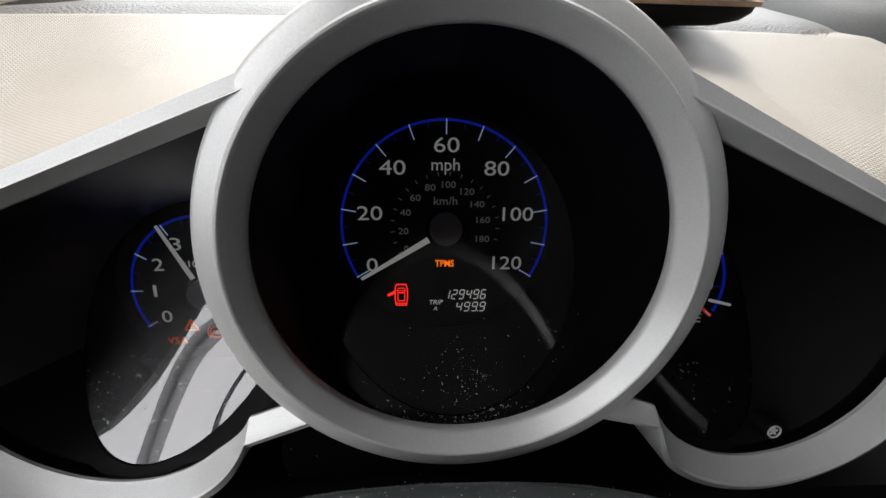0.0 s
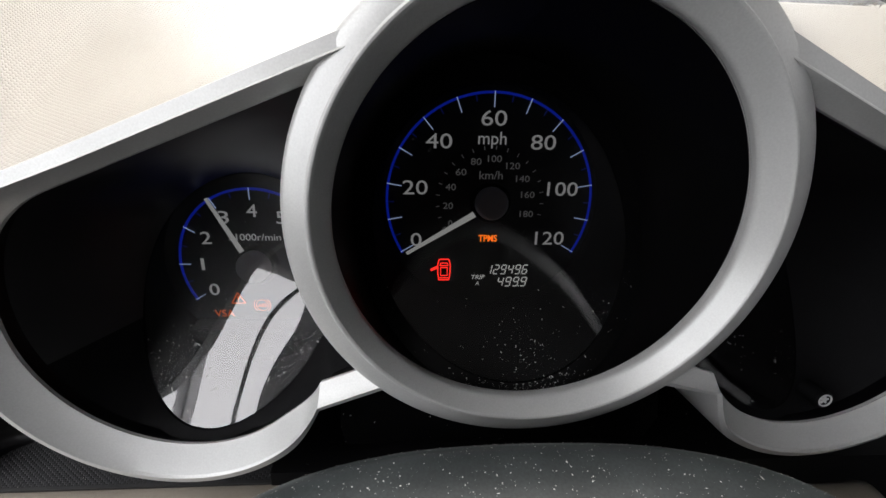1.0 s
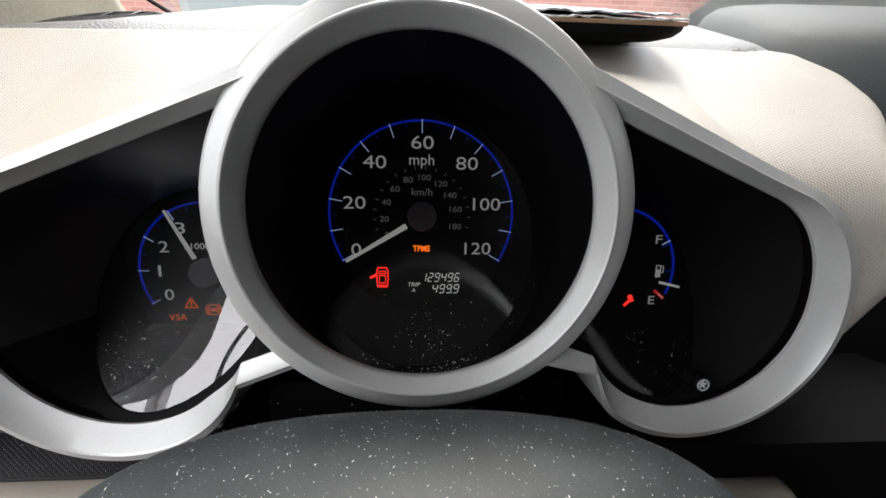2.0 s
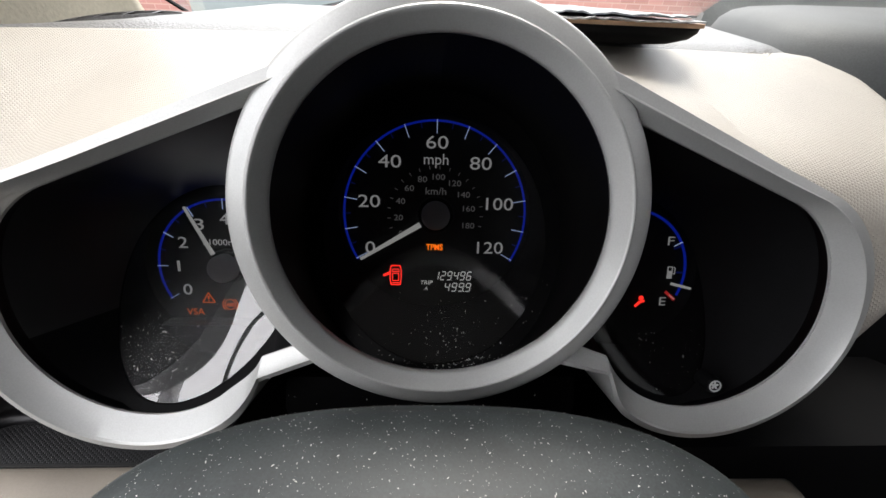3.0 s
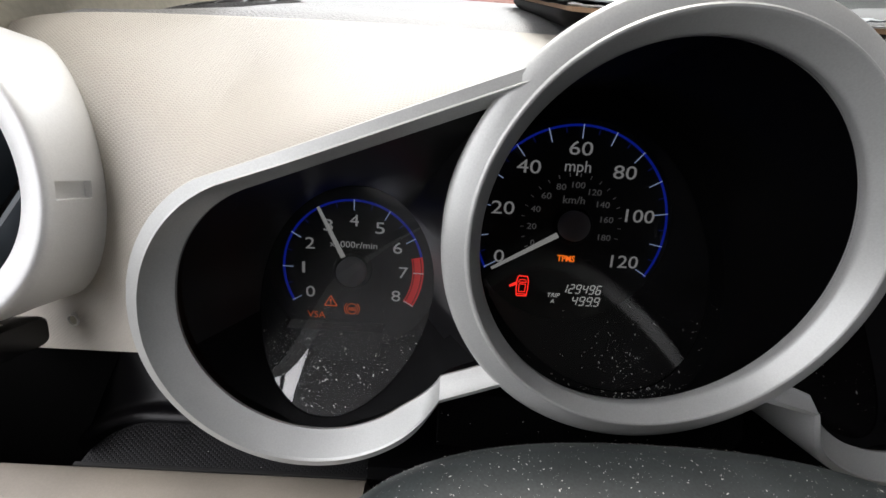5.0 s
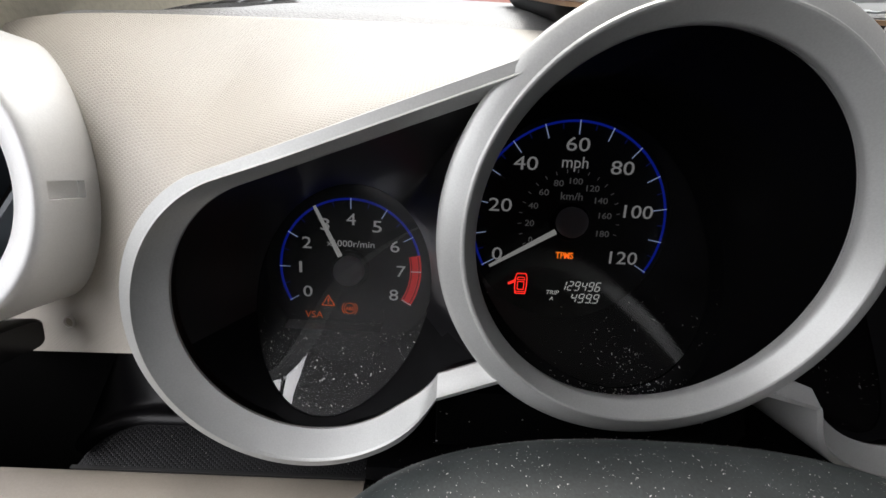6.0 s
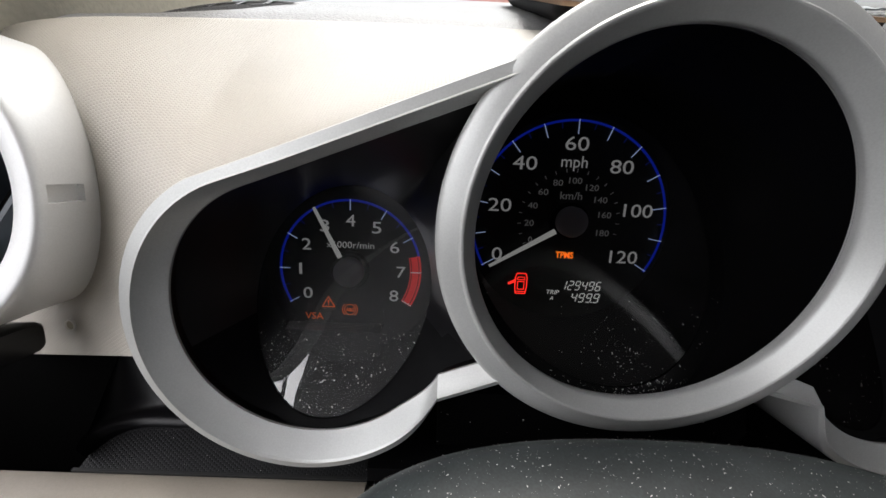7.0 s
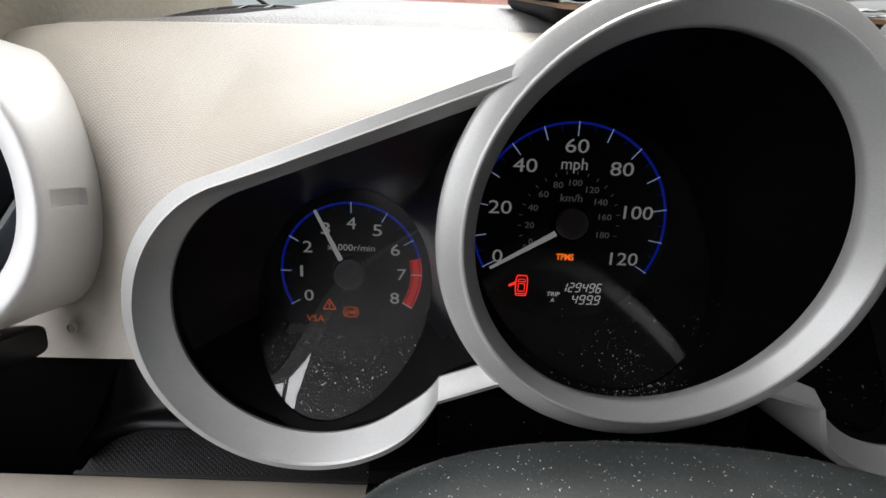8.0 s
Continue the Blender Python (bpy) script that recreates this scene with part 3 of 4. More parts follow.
# fuel gauge
FX, FZ = 0.1078, -0.0290
fuel = disc("fuel_gauge", FX, FZ, 0.0452, TY, FACE, cluster, "black fuel gauge face, needle low")
part("arc", band(FX, FZ, 0.0340, 0.0354, 85, -24, TY - 0.0003, 60), BLUE, fuel, "blue lit arc")
a = radians(29)
part("tick", bar(FX + 0.0300 * math.cos(a), FZ + 0.0300 * math.sin(a), FX + 0.0354 * math.cos(a), FZ + 0.0354 * math.sin(a), 0.0005, 0.0005, TY - 0.0007), TICK, fuel)
for deg in (29, 2):
    a = radians(deg - 3)
    part("minor_tick", bar(FX + 0.0298 * math.cos(a), FZ + 0.0298 * math.sin(a), FX + 0.0340 * math.cos(a), FZ + 0.0340 * math.sin(a), 0.0010, 0.0010, TY - 0.0004), BLUE_DIM, fuel)
part("empty_mark", bar(0.1330, -0.0410, 0.1388, -0.0457, 0.0016, 0.0016, TY - 0.0003), RED, fuel, "red empty mark")
part("tick", bar(0.1352, -0.0428, 0.1384, -0.0454, 0.0005, 0.0005, TY - 0.0007), MARK, fuel)
lettering("numeral", "F", 0.1323, TY - 0.0003, -0.0113, 0.0052, 0.0036, MARK, fuel, bold=-0.004)
lettering("numeral", "E", 0.1320, TY - 0.0003, -0.0466, 0.0052, 0.0036, MARK, fuel, bold=-0.004)
needle(fuel, FX, FZ, TY - 0.0065, -13.2, 0.0240, 0.0362, 0.0016, 0.0014)
bm = flat([(0.1325, -0.0332), (0.1354, -0.0332), (0.1354, -0.0290), (0.1325, -0.0290)], TY - 0.0003)
frame_bars(bm, [(0.1327, -0.0290), (0.1352, -0.0290), (0.1352, -0.0264), (0.1327, -0.0264)], 0.0005, TY - 0.0003)
bar(0.1354, -0.0300, 0.1368, -0.0306, 0.0004, 0.0004, TY - 0.0003, bm)
bar(0.1368, -0.0306, 0.1368, -0.0272, 0.0004, 0.0004, TY - 0.0003, bm)
bar(0.1368, -0.0272, 0.1360, -0.0264, 0.0004, 0.0004, TY - 0.0003, bm)
part("pump_symbol", bm, MARK, fuel, "white fuel pump symbol")
bm = flat(polar(0.1192, -0.0450, 0.0014, 16), TY - 0.0003)
bar(0.1160, -0.0500, 0.1186, -0.0474, 0.0012, 0.0016, TY - 0.0003, bm)
bar(0.1186, -0.0474, 0.1214, -0.0466, 0.0012, 0.0010, TY - 0.0003, bm)
part("warning_lamp", bm, LAMP_RED, fuel, "red warning lamp, lit")

# trip reset knob that stands out of the lens
KX, KZ = 0.1145, -0.0612
prof = [(0.0036, -0.006), (0.0036, 0.0), (0.0034, 0.0010), (0.0028, 0.0014), (0.0025, 0.0009), (0.0001, 0.0008)]
knob = part("reset_knob", loft([[(x, -0.0690 - h, z) for x, z in polar(KX, KZ, r, 32)] for r, h in prof], cap_last=True), BLACK, cluster, "small round trip reset knob with a pale star mark")
bm = band(KX, KZ, 0.0020, 0.0025, 0, 360, -0.0704, 32)
for k in range(5):
    a = radians(90 + 72 * k)
    bar(KX, KZ, KX + 0.0016 * math.cos(a), KZ + 0.0016 * math.sin(a), 0.0010, 0.0006, -0.0700, bm)
part("knob_mark", bm, MARK_DIM, knob, "pale printed star")


# ---- dashboard ----
def at_car(x, y, z):
    """A point given level with the car, measured from the middle dial."""
    return (x, y, LIFT + z)


def seam_y(x):
    """How far ahead the seam between cover and top pad lies."""
    if x < -0.06:
        return 0.066 - 0.050 * ((-0.06 - x) / 0.18) ** 2
    return 0.066 - 0.012 * (max(x - 0.05, 0) / 0.15) ** 2


def top_line(x):
    """Height of the bezels' upper edge in the cluster's frame."""
    a = abs(x)
    return 0.0575 - 0.005 * min(a / 0.046, 1.0) - max(a - 0.046, 0.0) * 0.371


C24, S24 = math.cos(radians(24)), math.sin(radians(24))


def grain_turn(x, z):
    """How far x lies past the line where the cover turns away towards the passenger side."""
    up = min(max((z - 0.026) / 0.040, 0.0), 1.0)
    return x - 0.175 - 0.030 * up * up * (3 - 2 * up) - 0.007 * math.exp(-((z - 0.079) / 0.012) ** 2) + 0.9 * max(-0.018 - z, 0.0)


def recede(x, z):
    """How far the cover falls back towards its two ends."""
    if x > 0:
        return 1024.0 * max(grain_turn(x, z), 0.0) ** 3
    return max(-0.150 - x, 0.0) * 0.52


def cover_y(x, z):
    """Depth of the cream cover in the cluster's frame."""
    ys, zs = seam_y(min(x, 0.190)), 0.079
    y1, z1 = C24 * ys - S24 * zs, S24 * ys + C24 * zs
    lift = min(max((-x - 0.150) / 0.070, 0.0), 1.0)
    zl = max(top_line(x), 0.024 if x > 0 else 0.012 + 0.036 * lift * lift * (3 - 2 * lift))
    s = (z - zl) / (z1 - zl)
    roof = -0.076 + (y1 + 0.076) * s
    if z > z1:
        roof = y1 + (z - z1) * C24 / S24
    face = -0.074
    if x < 0:
        face += recede(x, z)
    if x > 0:
        face += recede(x, z)
        roof += recede(x, z)
    k = 0.016 + 0.03 * min(max((abs(x) - 0.10) / 0.1, 0.0), 1.0)
    h = max(k - abs(roof - face), 0.0) / k
    y = max(roof, face) + h * h * h * k / 6
    return y


def inside(p, poly):
    hit = False
    for (x0, z0), (x1, z1) in zip(poly, poly[1:] + poly[:1]):
        if (z0 > p[1]) != (z1 > p[1]) and p[0] < (x1 - x0) * (p[1] - z0) / (z1 - z0) + x0:
            hit = not hit
    return hit


dash = thing("dashboard", "cream vinyl and grey dashboard round the instrument cluster", "dashboard", Matrix())
bm = bmesh.new()
uv = bm.loops.layers.uv.new("uv")
NX, NZ = 270, 90
cols = []
for i in range(NX + 1):
    x = -0.310 + 0.556 * i / NX
    z1 = S24 * (seam_y(min(x, 0.190)) + max(x - 0.190, 0.0) / 0.40) + C24 * 0.079
    col = []
    z0 = -0.0575 if x > -0.17 else -0.050 - 0.30 * (-0.17 - x)
    for j in range(NZ + 1):
        z = z0 + (z1 - z0) * j / NZ
        p = Vector((x, cover_y(x, z), z))
        fall = recede(x, z)
        turn = max(grain_turn(x, z), 0.0) if x > 0 else 0.0
        col.append((bm.verts.new(CAR @ p), (x + 0.5 * turn * (math.sqrt(1 + (3072 * turn * turn) ** 2) - 1), 0.9 * z + 0.72 * (p.y - fall)), p))
    cols.append(col)
shrunk = {s: grow(OUTLINE[s], (s * 0.108, -0.02), -0.004) for s in OUTLINE}
for i in range(NX):
    for j in range(NZ):
        quad = (cols[i][j], cols[i + 1][j], cols[i + 1][j + 1], cols[i][j + 1])
        mx, mz = sum(q[2].x for q in quad) / 4, sum(q[2].z for q in quad) / 4
        if math.dist((mx, mz), RING) < 0.0635 or (abs(mx) < 0.10 and mz < 0.03) or inside((mx, mz), shrunk[-1]) or inside((mx, mz), shrunk[1]):
            continue
        if mx < 0.0 and math.dist((mx, mz), (-0.245, 0.0095)) < 0.050:
            continue
        if mx > 0.15 and mz < -0.034 - 0.9 * (0.185 - mx):
            continue
        f = bm.faces.new([q[0] for q in quad])
        for lp, q in zip(f.loops, quad):
            lp[uv].uv = q[1]
for v in [v for v in bm.verts if not v.link_faces]:
    bm.verts.remove(v)
rim_edges = [e for e in bm.edges if len(e.link_faces) == 1]
made = bmesh.ops.extrude_edge_only(bm, edges=rim_edges)["geom"]
back = CAR.to_3x3() @ Vector((0, 0.006, 0))
for v in {v for v in made if isinstance(v, bmesh.types.BMVert)}:
    v.co += back
part("cover_panel", bm, CREAM, dash, "cream vinyl cover with honeycomb grain", smooth=50)

# grey top pad from the seam to the windscreen
bm = bmesh.new()
rows = []
for i in range(121):
    row = []
    for j in range(25):
        s = j / 24
        y_far = 0.27
        x = -0.246 + 0.452 * i / 120
        y = seam_y(x) + 0.001 + (y_far - seam_y(x)) * s
        x += (i / 120) ** 4 * 0.42 * (y - 0.053)
        edge = min(1.0, s * 24 * 0.5)
        z = 0.0775 + 0.004 * edge ** 0.5 + 0.0015 * s
        left = max(0.0, 1 - (x + 0.246) / 0.012) + max(0.0, (i - 112) / 8.0)
        dip = min(max((-0.150 - x) / 0.090, 0.0), 1.0)
        back = min(max((y - seam_y(x)) / 0.045, 0.0), 1.0)
        row.append(at_car(x, y, z - 0.004 * left * left - 0.0078 * dip * dip * (3 - 2 * dip) * back * back * (3 - 2 * back) + 0.0025 * (1 - dip) * back))
    row.insert(0, (row[0][0], row[0][1], LIFT + 0.060))
    row.append((row[-1][0], row[-1][1] + 0.02, LIFT + 0.055))
    rows.append(row)
part("top_pad", loft(rows, closed=False), PAD, dash, "grey grained dash top", smooth=60)

# frayed threads where the vinyl ends towards the passenger side
rnd = random.Random(11)
bm = bmesh.new()
for k in range(70):
    x = 0.176 + 0.040 * rnd.random()
    z1 = S24 * (seam_y(min(x, 0.190)) + max(x - 0.190, 0.0) / 0.40) + C24 * 0.079 - 0.012 * rnd.random() * max(x - 0.185, 0.0) / 0.03
    base = CAR @ Vector((x, cover_y(x, z1), z1))
    d = Vector((rnd.uniform(-0.4, 0.9), rnd.uniform(-0.6, 0.6), rnd.uniform(0.3, 1.0))).normalized() * rnd.uniform(0.0008, 0.0032)
    w = Vector((0.00012, 0.00005, 0))
    up = Vector((0, 0.00012, 0.00006))
    tip = base + d + Vector((rnd.uniform(-0.0006, 0.0006), 0, rnd.uniform(-0.0006, 0.0003)))
    loft([[base - w, base + w, base + up], [base + d * 0.6 - w, base + d * 0.6 + w, base + d * 0.6 + up], [tip - w * 0.4, tip + w * 0.4, tip + up * 0.4]], cap_first=True, cap_last=True, bm=bm)
part("frayed_threads", bm, CREAM_DIMMED, dash, "pale frayed threads along the vinyl's edge", kind="stuff")

# slim window demister vent in the pad, with slats
vent_dir = Vector((0.0830, 0.0020, 0)).normalized()
vent_side = Vector((-vent_dir.y, vent_dir.x, 0))
v0 = Vector(at_car(-0.1985, 0.0950, 0.0813))
FIN = mat("grey_fin", (0.05, 0.05, 0.055), 0.4)
SLOT = mat("dark_vent_slot", (0.004, 0.004, 0.004), 0.7)


def slot_point(along, side, h):
    """A point of the vent, which follows the pad's fall towards the door."""
    return v0 + vent_dir * along + vent_side * side + Vector((0, 0, h + 0.105 * along - 0.05 * along * along / 0.04 + 0.10 * side))


outl = [(0.0415 * math.cos(2 * math.pi * k / 64), 0.0072 * math.sin(2 * math.pi * k / 64)) for k in range(64)]
lip = [[slot_point(a * s, b * s, h) for a, b in outl] for s, h in ((1.12, -0.004), (1.08, 0.0002), (1.03, 0.0010), (0.99, 0.0008), (0.97, -0.004))]
vent_top = part("demister_vent", loft(lip), PAD, dash, "grey slit vent in the dash top")
part("vent_slot", loft([[slot_point(a * 0.985, b * 0.985, 0.0002) for a, b in outl]], cap_last=True), SLOT, vent_top)
for k in range(4):
    along = -0.029 + 0.0170 * k
    half = 0.0066 * math.sqrt(1 - (along / 0.0415) ** 2)
    bm = bmesh.new()
    loft([[slot_point(along + da, sd * half, h) for da, h in ((0.0, 0.0003), (0.0020, 0.0003), (0.0052, 0.0010), (0.0042, 0.0012))] for sd in (-1, 1)], cap_first=True, cap_last=True, bm=bm)
    part("slat", bm, FIN, vent_top)

# lower panel, storage tray and dark body behind them
def slab(name, section, x0, x1, material, label="", smooth=40, n=2, uvs=False):
    """A run of one cross-section of (y, z) points along x, in the cluster's frame."""
    bm = bmesh.new()
    layer = bm.loops.layers.uv.new("uv") if uvs else None
    xs = [x0 + (x1 - x0) * i / (n - 1) for i in range(n)]
    rows = [[bm.verts.new(CAR @ Vector((x, y, z))) for y, z in section] for x in xs]
    run = [0.0]
    for p, q in zip(section, section[1:]):
        run.append(run[-1] + math.dist(p, q))
    for i in range(n - 1):
        for j in range(len(section) - 1):
            f = bm.faces.new((rows[i][j], rows[i + 1][j], rows[i + 1][j + 1], rows[i][j + 1]))
            if uvs:
                for lp, (a, b) in zip(f.loops, ((i, j), (i + 1, j), (i + 1, j + 1), (i, j + 1))):
                    lp[layer].uv = (xs[a], run[b])
    for r in (rows[0], rows[-1]):
        bm.faces.new(r)
    return part(name, bm, material, dash, label, smooth)


LOWER = [(-0.0300, -0.1400), (-0.0480, -0.1180), (-0.0510, -0.1135), (-0.0540, -0.1128), (-0.0600, -0.1140), (-0.0690, -0.1185), (-0.0900, -0.1320), (-0.1200, -0.1600), (-0.1300, -0.2400), (-0.03, -0.24)]
# same cream as the cover; its darker tone is shade put into the colour
slab("lower_panel", LOWER, -0.42, -0.094, CREAM_DIMMED, "cream lower dash panel")
ends = ((0.118, 0.0), (0.168, 0.0), (0.175, 0.0008), (0.180, 0.0028), (0.183, 0.0062), (0.184, 0.0100))
part("lower_panel", loft([[tuple(CAR @ Vector((x, y + fall, z - 0.010 - fall))) for y, z in LOWER] for x, fall in ends], cap_first=True, cap_last=True), CREAM_DIMMED, dash, "cream lower dash panel with a rounded end", smooth=60)
slab("storage_tray", [(-0.0300, -0.1420), (-0.0500, -0.1140), (-0.0500, -0.1124), (-0.0300, -0.1040), (-0.0290, -0.1080)], -0.2200, -0.094, TRAY, "black dotted storage tray", uvs=True)
slab("tray_lip", [(-0.0500, -0.1140), (-0.0512, -0.1132), (-0.0512, -0.1122), (-0.0500, -0.1118)], -0.2220, -0.094, SLOT, "thin dark lip of the tray")
BACK = [(-0.0290, -0.1100), (-0.0318, -0.1046), (-0.0320, -0.1030), (-0.0312, -0.1014), (-0.0296, -0.1002), (-0.0272, -0.0994), (-0.0252, -0.0985), (-0.0238, -0.0968), (-0.0228, -0.0940), (-0.0204, -0.0815), (-0.0180, -0.0690), (-0.0160, -0.0590), (0.0100, -0.0590)]
corner = [(-0.094, 0.0), (-0.150, 0.0)] + [(-0.200 - 0.020 * math.sin(radians(a)), -0.0175 * (1 - math.cos(radians(a)))) for a in range(0, 91, 9)]
part("tray_back", loft([[tuple(CAR @ Vector((x, y + back * min(1.0, max(0.0, (-0.064 - z) / 0.032)), z))) for y, z in BACK] for x, back in corner], closed=False), TRAYWALL, dash, "black back of the tray with a rounded ledge, turning forward at its end", smooth=60)
slab("storage_recess", [(0.03, -0.20), (0.02, -0.10), (0.03, -0.0590), (0.06, -0.059), (0.06, -0.2)], -0.42, -0.2180, WELL, "black storage recess")
slab("dash_core", [(0.03, -0.25), (0.03, 0.02), (0.05, 0.03), (0.09, 0.03), (0.09, -0.25)], -0.42, 0.42, BLACK, "black dash body")
slab("knee_trim", [(-0.045, -0.112), (-0.060, -0.104), (-0.060, -0.098), (-0.05, -0.094), (0.02, -0.094), (0.02, -0.112)], -0.092, 0.30, BLACK, "black trim under the dials")
slab("centre_trim", [(-0.052, -0.0925), (-0.058, -0.078), (-0.055, -0.066), (-0.03, -0.060), (0.02, -0.060), (0.02, -0.0925)], -0.064, 0.062, BLACK, "black trim below the middle dial")

# round push clip in the cover
CLIP = mat("pale_grey_clip", (0.85, 0.83, 0.80), 0.35)
clip = thing("trim_clip", "small round pale grey push clip in the vinyl cover", "clip", CAR)
PX, PZ = -0.2302, -0.0529
cy = cover_y(PX, PZ)
slope = 0.25 * (cover_y(PX + 0.002, PZ) - cover_y(PX - 0.002, PZ)) / 0.004


def clip_point(x, z, h):
    return (x, cy + slope * (x - PX) + 0.0004 - h, z)


part("head", loft([[clip_point(x, z, h) for x, z in polar(PX, PZ, r, 28)] for r, h in ((0.0028, -0.001), (0.0028, 0.0017), (0.0026, 0.0023), (0.0022, 0.0023), (0.0020, 0.0016))]), CLIP, clip)
part("centre", loft([[clip_point(x, z, 0.0016) for x, z in polar(PX, PZ, 0.0020, 28)]], cap_last=True), PILLAR, clip, "duller sunk centre")

# ---- round air vent ----
vent = thing("air_vent", "round silver air vent with dark vanes in the dashboard", "air vent", CAR)
VX, VZ = -0.2480, 0.0110
prof = [(0.0545, 0.030), (0.0555, -0.050), (0.0560, -0.0578), (0.0560, -0.0582), (0.0560, -0.0640), (0.0560, -0.0702), (0.0560, -0.0706), (0.0558, -0.0722), (0.0552, -0.0734), (0.0545, -0.0738),
        (0.0535, -0.0738), (0.0500, -0.0730), (0.0452, -0.0708), (0.0444, -0.0700), (0.0440, -0.066), (0.0438, -0.030)]
turn = [-5.3 + 0.15 * k for k in range(2)] + [-5.0 + 0.5 * k for k in range(12)] + [0.85, 1.0] + [1.6 + 353.0 * k / 130 for k in range(130)]


def vent_point(a, r, y):
    """The ring, with a shallow thumb notch let into its flank."""
    sunk = 0.0022 if r > 0.05 and -5.2 < a < 0.9 and -0.0704 < y < -0.0580 else 0.0
    return (VX + (r - sunk) * math.cos(radians(a)), y, VZ + (r - sunk) * math.sin(radians(a)))


shell = loft([[vent_point(a, r, y) for a in turn] for r, y in prof])
part("vent_ring", shell, mat("pale_silver_plastic", (0.74, 0.74, 0.73), 0.4, 0.2, grain=0.03, grain_size=0.0006, stain=0.03, stain_size=0.02), vent, "satin silver vent ring with a thumb notch", smooth=35)
part("vent_well", loft([[(x, -0.030, z) for x, z in polar(VX, VZ, 0.0438, 48)]], cap_last=True), BLACK, vent)
VANE = mat("blue_grey_vane", (0.05, 0.06, 0.07), 0.4)
for k in range(5):
    off = -0.032 + 0.016 * k
    half = 0.97 * math.sqrt(0.0430 ** 2 - off ** 2)
    bm = bmesh.new()
    d, s = Vector((0.62, 0, 0.78)), Vector((-0.78, 0, 0.62))
    c = Vector((VX, -0.058, VZ)) + s * off
    pts = [c - d * half, c + d * half]
    loft([[p + Vector((0, -0.006, 0)) - s * 0.0008, p + Vector((0, -0.006, 0)) + s * 0.0008, p + Vector((0, 0.010, 0)) + s * 0.0022, p + Vector((0, 0.010, 0)) - s * 0.0004] for p in pts], cap_first=True, cap_last=True, bm=bm)
    part("vane", bm, VANE, vent)
# dark stalk below the vent
stalk = thing("control_lever", "black plastic control lever under the air vent", "lever", CAR)
def lever_loop(x, y, z, ry, rz):
    return [(x, y + ry * abs(math.cos(a)) ** 0.45 * math.copysign(1, math.cos(a)), z + rz * abs(math.sin(a)) ** 0.45 * math.copysign(1, math.sin(a))) for a in [2 * math.pi * k / 32 for k in range(32)]]


LEVER = mat("satin_black_lever", (0.008, 0.008, 0.009), 0.24, 0.0, 0.6)
part("lever_body", loft([lever_loop(*p) for p in ((-0.36, -0.050, -0.0545, 0.010, 0.0062), (-0.262, -0.054, -0.0550, 0.010, 0.0058), (-0.250, -0.055, -0.0545, 0.011, 0.0066))], cap_first=True, cap_last=True), LEVER, stalk)
part("lever_knob", loft([lever_loop(*p) for p in ((-0.251, -0.055, -0.0540, 0.0115, 0.0068), (-0.2495, -0.055, -0.0530, 0.0115, 0.0066), (-0.2330, -0.055, -0.0526, 0.0120, 0.0068), (-0.2312, -0.055, -0.0526, 0.0116, 0.0065), (-0.2302, -0.055, -0.0526, 0.0106, 0.0058))], cap_first=True, cap_last=True), LEVER, stalk, "black end knob")
# the gloss highlight on the knob's top, laid on as a pale bar
part("knob_mark", box(-0.2420, -0.2345, -0.0660, -0.0560, -0.0462, -0.0456, 0.0004), CLIP, stalk, "highlight along the knob's top, built as a pale bar")

# ---- steering column cover ----
column = thing("steering_column_cover", "dark grey plastic steering column cover, speckled with dust", "column cover", Matrix())
loops = []
for s, z in ((1.02, -0.050), (1.015, -0.045), (1.0, -0.026), (0.985, -0.0175), (0.955, -0.0120), (0.90, -0.0075), (0.80, -0.0045), (0.6, -0.0015), (0.3, 0.0003), (0.01, 0.0008)):
    loop = []
    for k in range(96):
        a = 2 * math.pi * k / 96
        ca, sa = math.cos(a), math.sin(a)
        e = 2 / 2.5
        x = -0.003 + 0.097 * s * abs(ca) ** e * (1 if ca > 0 else -1)
        y = -0.150 + (0.0445 if sa > 0 else 0.11) * s * abs(sa) ** e * (1 if sa > 0 else -1)
        loop.append(at_car(x, y, z))
    loops.append(loop)
part("cover_shell", loft(loops, cap_first=True, cap_last=True), COLUMN, column, smooth=60)
mid_point = Vector(at_car(-0.003, -0.150, 0))
under = [[tuple(Vector((mid_point.x, mid_point.y, 0)) + (Vector((p[0], p[1], 0)) - Vector((mid_point.x, mid_point.y, 0))) * s + Vector((0, 0, LIFT + z))) for p in loops[0]] for s, z in ((0.99, -0.051), (1.0, -0.053), (0.97, -0.10), (0.85, -0.13), (0.4, -0.14))]
part("lower_shell", loft(under, cap_first=True, cap_last=True), COLUMN, column, smooth=60)

# ---- folder and papers on the dash ----
folder = thing("document_case", "black case with tan board and crumpled papers on the dash", "document case", Matrix())


def rounded(x0, x1, y0, y1, r, z, n=8):
    pts = []
    for cx, cy, a in ((x1 - r, y1 - r, 0), (x0 + r, y1 - r, 90), (x0 + r, y0 + r, 180), (x1 - r, y0 + r, 270)):
        for k in range(n + 1):
            b = radians(a + 90 * k / n)
            pts.append(at_car(cx + r * math.cos(b), cy + r * math.sin(b), z))
    return pts


